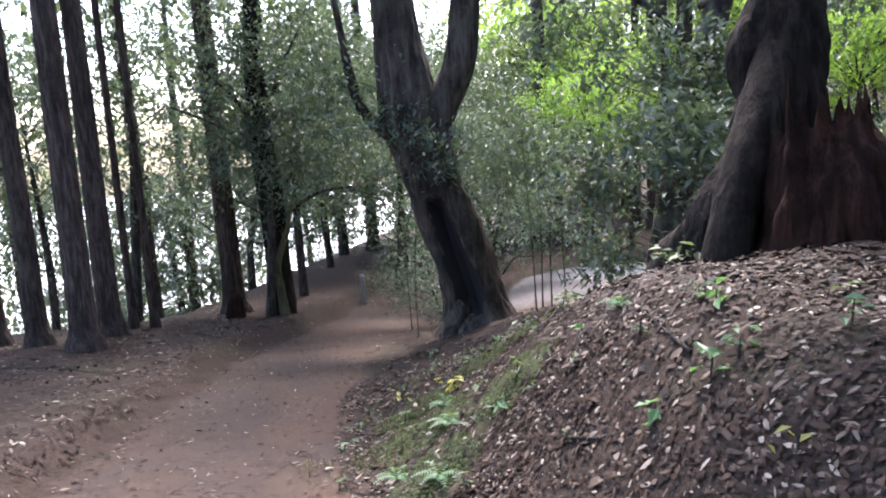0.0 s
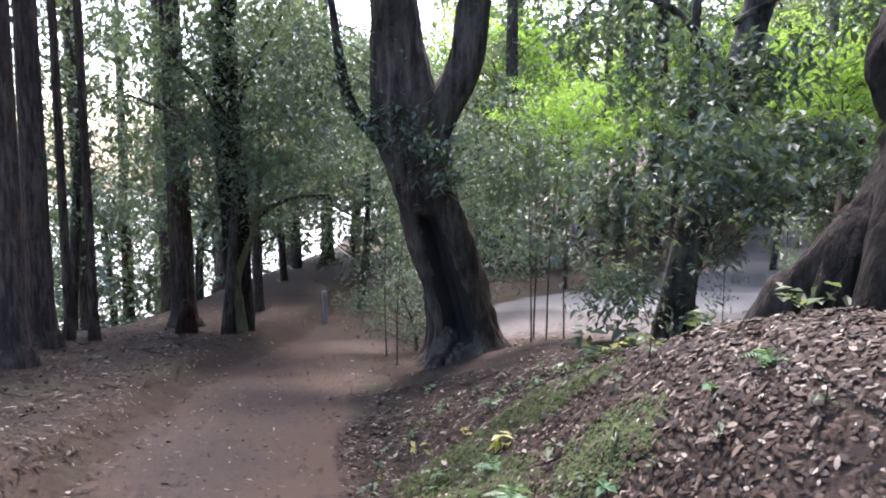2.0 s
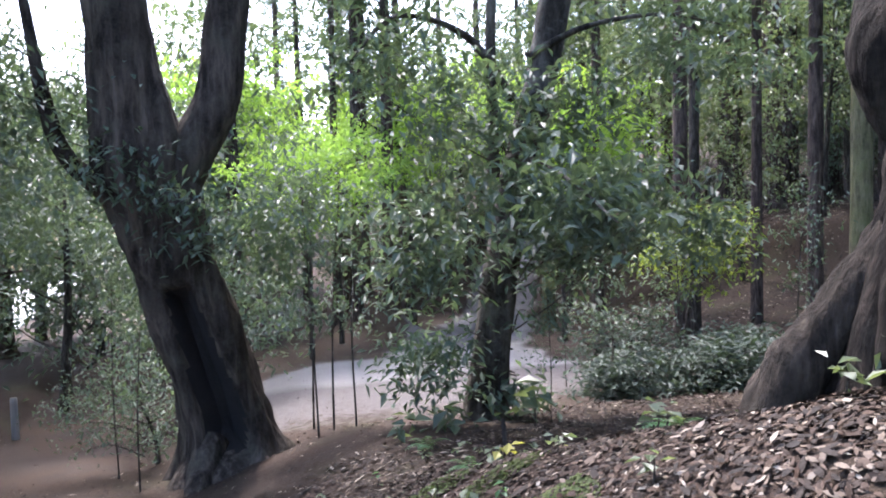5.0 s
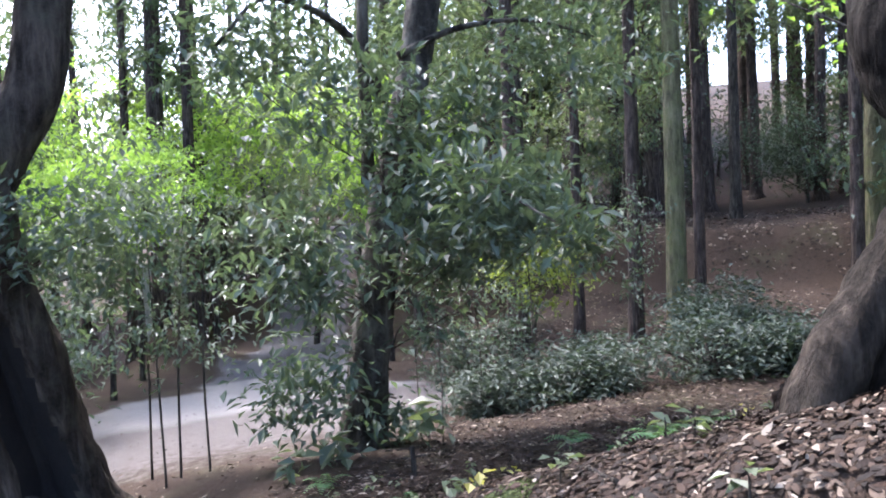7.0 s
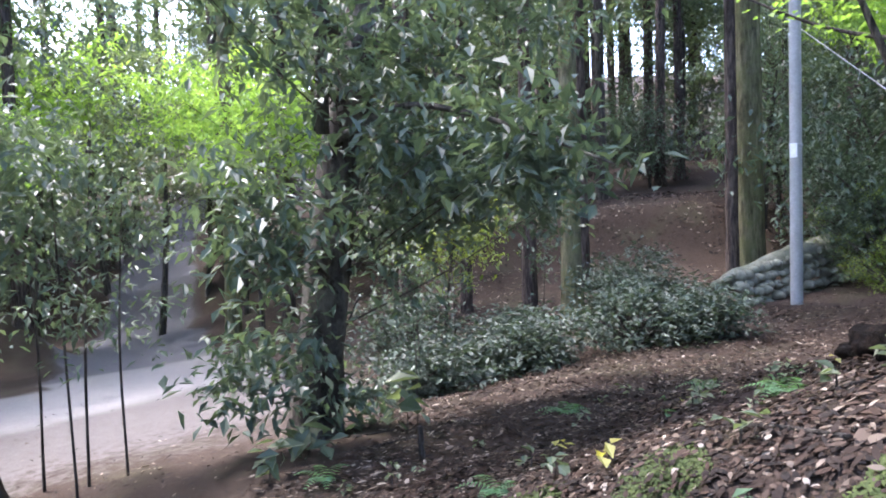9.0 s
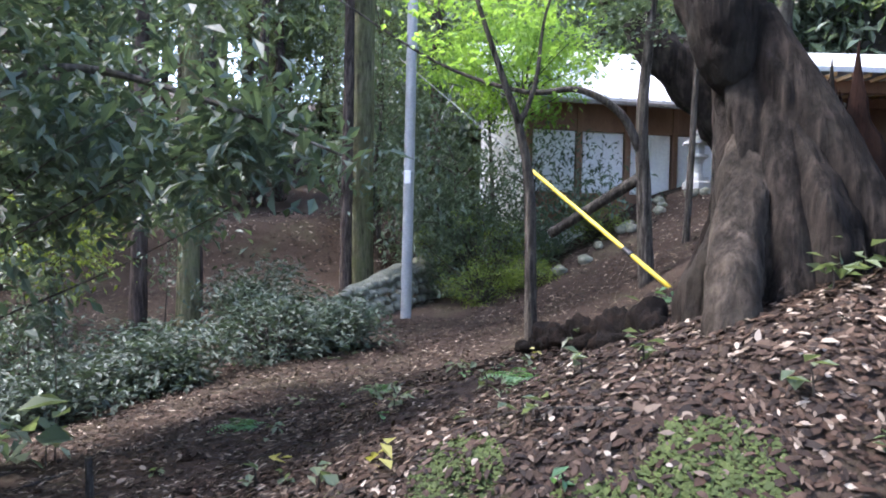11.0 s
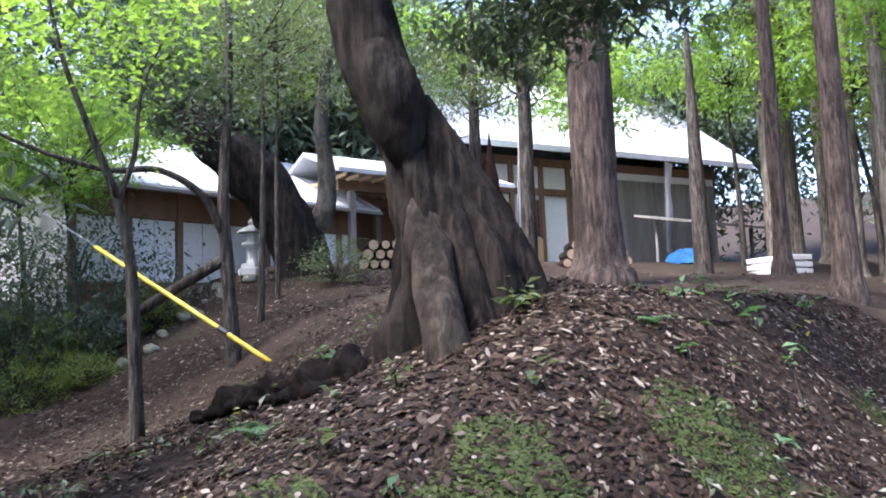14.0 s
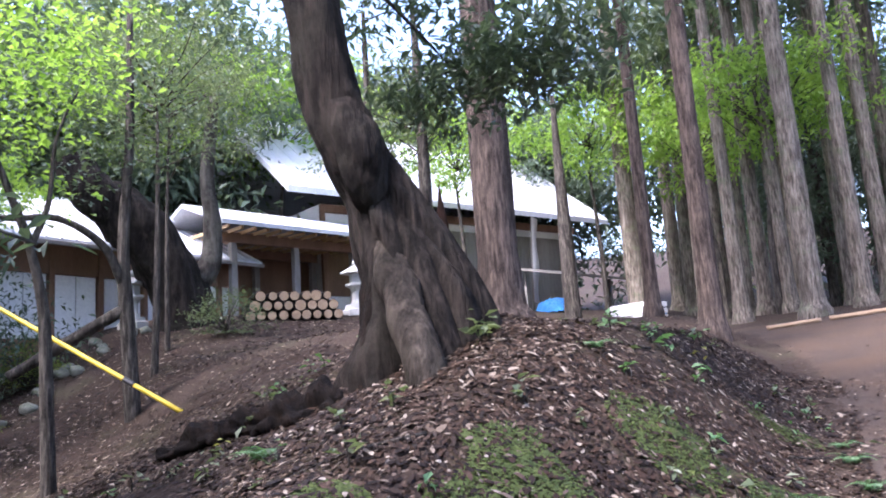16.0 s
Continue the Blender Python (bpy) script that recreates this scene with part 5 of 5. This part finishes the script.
for i, (x, y, r) in enumerate([(6.13, -5.06, 0.13), (6.28, -6.15, 0.14), (5.67, -5.94, 0.13), (4.61, -4.81, 0.18), (4.13, -5.62, 0.13), (4.17, -6.7, 0.14), (5.5, -8.0, 0.13), (4.8, -9.0, 0.15), (3.6, -8.2, 0.13), (6.8, -8.5, 0.14), (3.0, -7.0, 0.14), (2.6, -9.5, 0.13)]):
    cedar(on(x, y), 18, r, M_CEDAR_GREY, (0.1, -0.1), 7.0, 1200, 180 + i, "grey straight cedar at the edge of the road")
for a, b in (((4.75, -3.55), (4.05, -3.95)), ((3.95, -4.0), (3.2, -4.4))):
    z = ground_height(*a)
    solo("edging_log", trunk_mesh("edging_log", [(0, 0, 0.03, 0.038), ((b[0] - a[0]) / 2, (b[1] - a[1]) / 2, (ground_height(*b) - z) / 2 + 0.03, 0.036), (b[0] - a[0], b[1] - a[1], ground_height(*b) - z + 0.03, 0.034)], M_CUT, sides=12, steps=4, rough=0.05), (*a, z), "pale barkless log edging the road", "log", "edging logs")


def torii():
    """The gate over the lower lane."""
    t = oriented("shrine_gate", on(2.9, 31.5, -0.03), -8, "pale weathered shrine gate beside the lower lane", "gate")
    t.scale = (1.6, 1.6, 1.6)
    for x in (-0.72, 0.72):
        part("pillar", trunk_mesh("pillar", [(x, 0, 0, 0.09), (x * 0.98, 0, 0.9, 0.085), (x * 0.95, 0, 1.85, 0.08)], M_LINTEL, sides=16, steps=3, rough=0.01), t)
        v, f = lathe([(0.14, 0), (0.14, 0.12), (0.11, 0.16)], 14)
        part("footing", mesh_of("footing", [(p[0] + x, p[1], p[2]) for p in v], f, M_GRANITE), t)
    part("tie_beam", bevelled("tie_beam", [box(-0.88, -0.04, 1.42, 0.88, 0.04, 1.56)], M_LINTEL, 0.012), t)
    part("lintel", bevelled("lintel", [box(-1.1, -0.07, 1.82, 1.1, 0.07, 1.95)], M_LINTEL, 0.015), t)
    part("cap_beam", bevelled("cap_beam", [box(-1.2, -0.1, 1.95, 1.2, 0.1, 2.05)], M_LINTEL, 0.015), t)
    part("tablet", bevelled("tablet", [box(-0.09, -0.06, 1.56, 0.09, 0.03, 1.82)], M_GREYWOOD, 0.01), t)


torii()
stone_lantern(on(1.2, 30.6), 0.85, "pale stone lantern beside the gate")

# ---------------------------------------------------------------- small growth
def clump(name, at, radii, n, per, size, material, label, category, spread, seed, group=""):
    g = np.random.default_rng(seed)
    t = thing(name, at, label, category, group)
    c, k = sprays((0, 0, radii[2] * 0.75), radii, n, per, spread, g, 0.5)
    c[:, 2] = np.maximum(c[:, 2], 0.02)
    v, f = twigs_to(k, (0, 0, 0.02), g, 0.008, 0.6)
    part("branchwork", mesh_of("branchwork", v, f, M_THIN), t)["kind"] = "stuff"
    leaf_part("foliage", c, size, material, t, droop=0.1, rng=g)
    return t


for i, (x, y, r) in enumerate([(5.7, 9.6, 1.0), (4.4, 10.2, 0.6), (6.9, 10.2, 1.0), (7.2, 10.6, 0.7), (3.4, 10.5, 0.7), (6.3, 9.1, 0.6), (5.0, 10.8, 0.6), (3.9, 11.4, 0.8)]):
    clump("hedge_shrub", on(x, y), (r, r * 0.8, r * (0.42 + 0.13 * (i % 4))), 72, 40, 0.09, M_SHRUB, "dense dark evergreen shrub in the dell", "shrub", 0.13, 300 + i, "shrubs in the dell")
for i, (x, y, r, h) in enumerate([(10.2, 8.0, 0.8, 0.85), (11.0, 8.2, 1.2, 1.8), (11.4, 7.6, 0.8, 0.9), (10.2, 7.2, 0.5, 0.5), (11.9, 6.2, 0.7, 0.7)]):
    clump("clipped_shrub", on(x, y), (r, r * 0.9, h * 0.6), 60, 40, 0.05, M_AZALEA, "rounded clipped azalea with yellow-green top", "shrub", 0.09, 320 + i, "clipped shrubs")
for i, (x, y, r) in enumerate([(11.3, 8.1, 1.1), (12.5, 8.7, 1.3), (12.2, 7.3, 0.7)]):
    clump("garden_shrub", on(x, y), (r, r, r * 0.75), 130, 40, 0.075, M_LEAF, "dense dark garden shrub hiding the end of the house", "shrub", 0.15, 350 + i, "garden shrubs")
clump("low_bush", on(10.6, 3.3), (0.8, 0.8, 0.45), 40, 36, 0.07, M_LEAF_MID, "low green bush at the broken trunk", "shrub", 0.11, 340)


def fern(at, s, seed, label="small green fern among fallen leaves"):
    """Fronds with paired leaflets, arching from one crown."""
    g = np.random.default_rng(seed)
    t = thing("fern", at, label, "fern", "ferns")
    for k in range(int(g.integers(5, 8))):
        a, ln = 2 * math.pi * k / 6 + g.uniform(-0.3, 0.3), s * g.uniform(0.7, 1.1)
        vs, fs = [], []
        for i in range(11):
            u = i / 11
            p = np.array([math.cos(a) * ln * u, math.sin(a) * ln * u, ln * (0.75 * u - 0.75 * u * u) + 0.02])
            side = np.array([-math.sin(a), math.cos(a), 0.0])
            w, fw = s * 0.28 * (1 - u) ** 0.8 + 0.006, np.array([math.cos(a), math.sin(a), 0]) * s * 0.05
            for sg in (-1, 1):
                o = len(vs)
                vs += [tuple(p - fw * 0.5), tuple(p + side * sg * w * 0.55 + fw * 0.1), tuple(p + side * sg * w + fw - np.array([0, 0, w * 0.2])), tuple(p + fw * 0.6)]
                fs += [(o, o + 1, o + 2), (o, o + 2, o + 3)]
        part("frond", mesh_of("frond", vs, fs, M_FERN, False), t)
    return t


FERNS = [(1.18, 6.4, 0.20), (0.41, 7.3, 0.18), (0.75, 4.6, 0.16), (-0.35, 5.35, 0.15), (-0.25, 4.9, 0.18), (-0.5, 4.55, 0.16), (-0.2, 4.3, 0.16), (0.15, 3.2, 0.18), (-0.15, 3.6, 0.16), (0.35, 2.9, 0.15), (-0.45, 4.05, 0.15), (0.5, 8.6, 0.2), (2.4, 8.3, 0.25), (-0.4, 6.9, 0.14), (3.1, 7.6, 0.22)]
for i, (x, y, s) in enumerate(FERNS):
    fern(on(x, y), s, 400 + i)


def herb(at, s, n, seed, material=None, label="low broad-leaved seedling on the mound"):
    g = np.random.default_rng(seed)
    t = thing("seedling", at, label, "seedling", "seedlings")
    v, f = tube([(0, 0, -0.03, 0.005), (0.01, 0, s * 0.6, 0.004), (0.015, 0.01, s, 0.002)], 5, 3, 0.0)
    part("stem", mesh_of("stem", v, f, M_THIN), t)
    c = g.normal(0, s * 0.28, (n, 3)) + np.array([0, 0, s * 0.8])
    c[:, 2] = np.abs(c[:, 2])
    leaf_part("foliage", c, s * 0.75, material or M_FERN, t, droop=0.1, aspect=0.6, rng=g)


g0 = np.random.default_rng(500)
HERBS = 0
while HERBS < 130:
    x, y = g0.uniform(-1.2, 3.0), g0.uniform(1.8, 8.5)
    if x - road_x(y) > 1.15 and math.hypot(x - 1.5, y - 5.2) > 1.0:
        herb(on(x, y), g0.uniform(0.04, 0.11), int(g0.integers(4, 9)), 510 + HERBS, M_YELLOW if HERBS % 14 == 0 else M_LEAF_MID if HERBS % 3 else M_FERN)
        HERBS += 1
for i, (x, y, s) in enumerate([(1.15, 5.05, 0.13), (1.02, 5.2, 0.11), (0.8, 5.9, 0.09), (1.6, 9.1, 0.3), (0.9, 9.3, 0.25), (0.4, 9.0, 0.2)]):
    herb(on(x, y), s, 14, 600 + i, M_LEAF_MID, "leafy seedling at the foot of the tree")


# stakes, stumps and sticks
solo("wooden_stake", trunk_mesh("wooden_stake", [(0, 0, -0.1, 0.02), (0, 0, 0.08, 0.019), (-0.01, 0, 0.2, 0.017)], M_THIN, sides=8, steps=3, rough=0.05), on(1.05, 8.4), "short grey wooden stake in the leaves", "stake")
solo("wooden_stake", trunk_mesh("wooden_stake", [(0, 0, -0.1, 0.06), (0, 0, 0.3, 0.055), (0, 0, 0.62, 0.05)], M_GREYWOOD, sides=10, steps=3, rough=0.05), on(-3.9, 15.5), "grey wooden post beside the path", "stake")
solo("red_stump", trunk_mesh("red_stump", [(0, 0, -0.1, 0.16), (0.02, 0, 0.15, 0.12), (0.05, 0, 0.35, 0.09), (0.03, 0, 0.5, 0.03)], M_ROT, sides=14, steps=5, rough=0.4, seed=81), on(-5.25, 12.3), "small rotten red-brown stump by the path", "stump")


def stub_tree():
    t = thing("bushy_tree", on(-4.55, 12.8, -0.05), "dark evergreen tree with a pale barkless stem and low branches", "tree")
    part("trunk", trunk_mesh("trunk", [(0, 0, -0.2, 0.30), (0, 0, 0.15, 0.22), (-0.05, 0.1, 1.0, 0.20), (-0.1, 0.1, 2.4, 0.21), (-0.15, 0.1, 3.8, 0.18), (0.0, 0.1, 6.5, 0.1)], M_OAK, sides=18, steps=6, rough=0.14, seed=91), t)
    part("dead_stem", trunk_mesh("dead_stem", [(0.12, -0.2, -0.1, 0.10), (0.1, -0.22, 0.4, 0.075), (0.06, -0.2, 0.95, 0.06), (0.3, -0.2, 1.6, 0.04), (0.5, -0.25, 2.2, 0.02)], M_MOSSY, sides=10, steps=6, rough=0.2, seed=92), t, "pale dead stem")
    for k in range(6):
        a = k * 1.05 + 0.3
        part("limb", trunk_mesh("limb", [(-0.05, 0.1, 1.6 + k * 0.35, 0.05), (0.7 * math.cos(a), 0.7 * math.sin(a), 2.1 + k * 0.4, 0.03), (1.5 * math.cos(a), 1.5 * math.sin(a), 2.2 + k * 0.5, 0.012)], M_THIN, sides=8, steps=5, seed=93 + k), t)
    g = np.random.default_rng(95)
    c = np.concatenate([sprays(at, radii, n, 42, 0.2, g, 0.3)[0] for at, radii, n in (((0.0, 0.0, 3.8), (1.9, 1.7, 2.1), 150), ((1.1, 0.2, 3.2), (1.5, 1.3, 1.6), 60), ((0.2, 0.0, 6.8), (2.7, 2.3, 2.0), 90))])
    leaf_part("crown", c, 0.11, M_LEAF, t, droop=0.45, rng=g)


stub_tree()
for i in range(26):
    g = np.random.default_rng(700 + i)
    x, y = g.uniform(-0.8, 4.0), g.uniform(3.0, 9.5)
    if i < 8:
        x, y = g.uniform(-6, -3.7), g.uniform(5, 11)
    a, ln = g.uniform(0, 6.28), g.uniform(0.25, 0.8)
    p = [(x + math.cos(a) * ln * u, y + math.sin(a) * ln * u) for u in (0, 0.5, 1)]
    solo("twig", trunk_mesh("twig", [(q[0] - x, q[1] - y, ground_height(*q) - ground_height(x, y) + 0.015, 0.011 - 0.004 * k) for k, q in enumerate(p)], M_THIN, sides=6, steps=4, rough=0.1), on(x, y), "dry fallen twig on the leaf litter", "twig", "fallen twigs")


def grass():
    """Thin arching blades in tufts on the lower edge of the mound, one object of stuff."""
    g = np.random.default_rng(77)
    v, f = [], []
    for _ in range(170):
        cx, cy = g.uniform(-1.15, 0.5), g.uniform(4.6, 7.4)
        if not 0.95 < cx - road_x(cy) < 1.7 or noise.noise(Vector((cx * 2.2, cy * 2.2, 9))) < 0.0:
            continue
        for _ in range(13):
            x, y = cx + g.normal(0, 0.06), cy + g.normal(0, 0.06)
            z, h, a = ground_height(x, y) - 0.01, g.uniform(0.04, 0.10), g.uniform(0, 6.28)
            dx, dy, w = math.cos(a), math.sin(a), 0.0028
            k = len(v)
            for s, o, wid in ((0.0, 0.0, w), (0.65, 0.25, w), (1.0, 0.7, w * 0.15)):
                px, py, pz = x + dx * h * o, y + dy * h * o, z + h * s * (0.95 if s == 1 else 1)
                v += [(px - dy * wid, py + dx * wid, pz), (px + dy * wid, py - dx * wid, pz)]
            f += [(k, k + 1, k + 3, k + 2), (k + 2, k + 3, k + 5, k + 4)]
    tagged(new("grass", mesh_of("grass", v, f, M_BLADE, smooth=False)), "thin olive-green grass on the edge of the mound", "grass", kind="stuff")


grass()
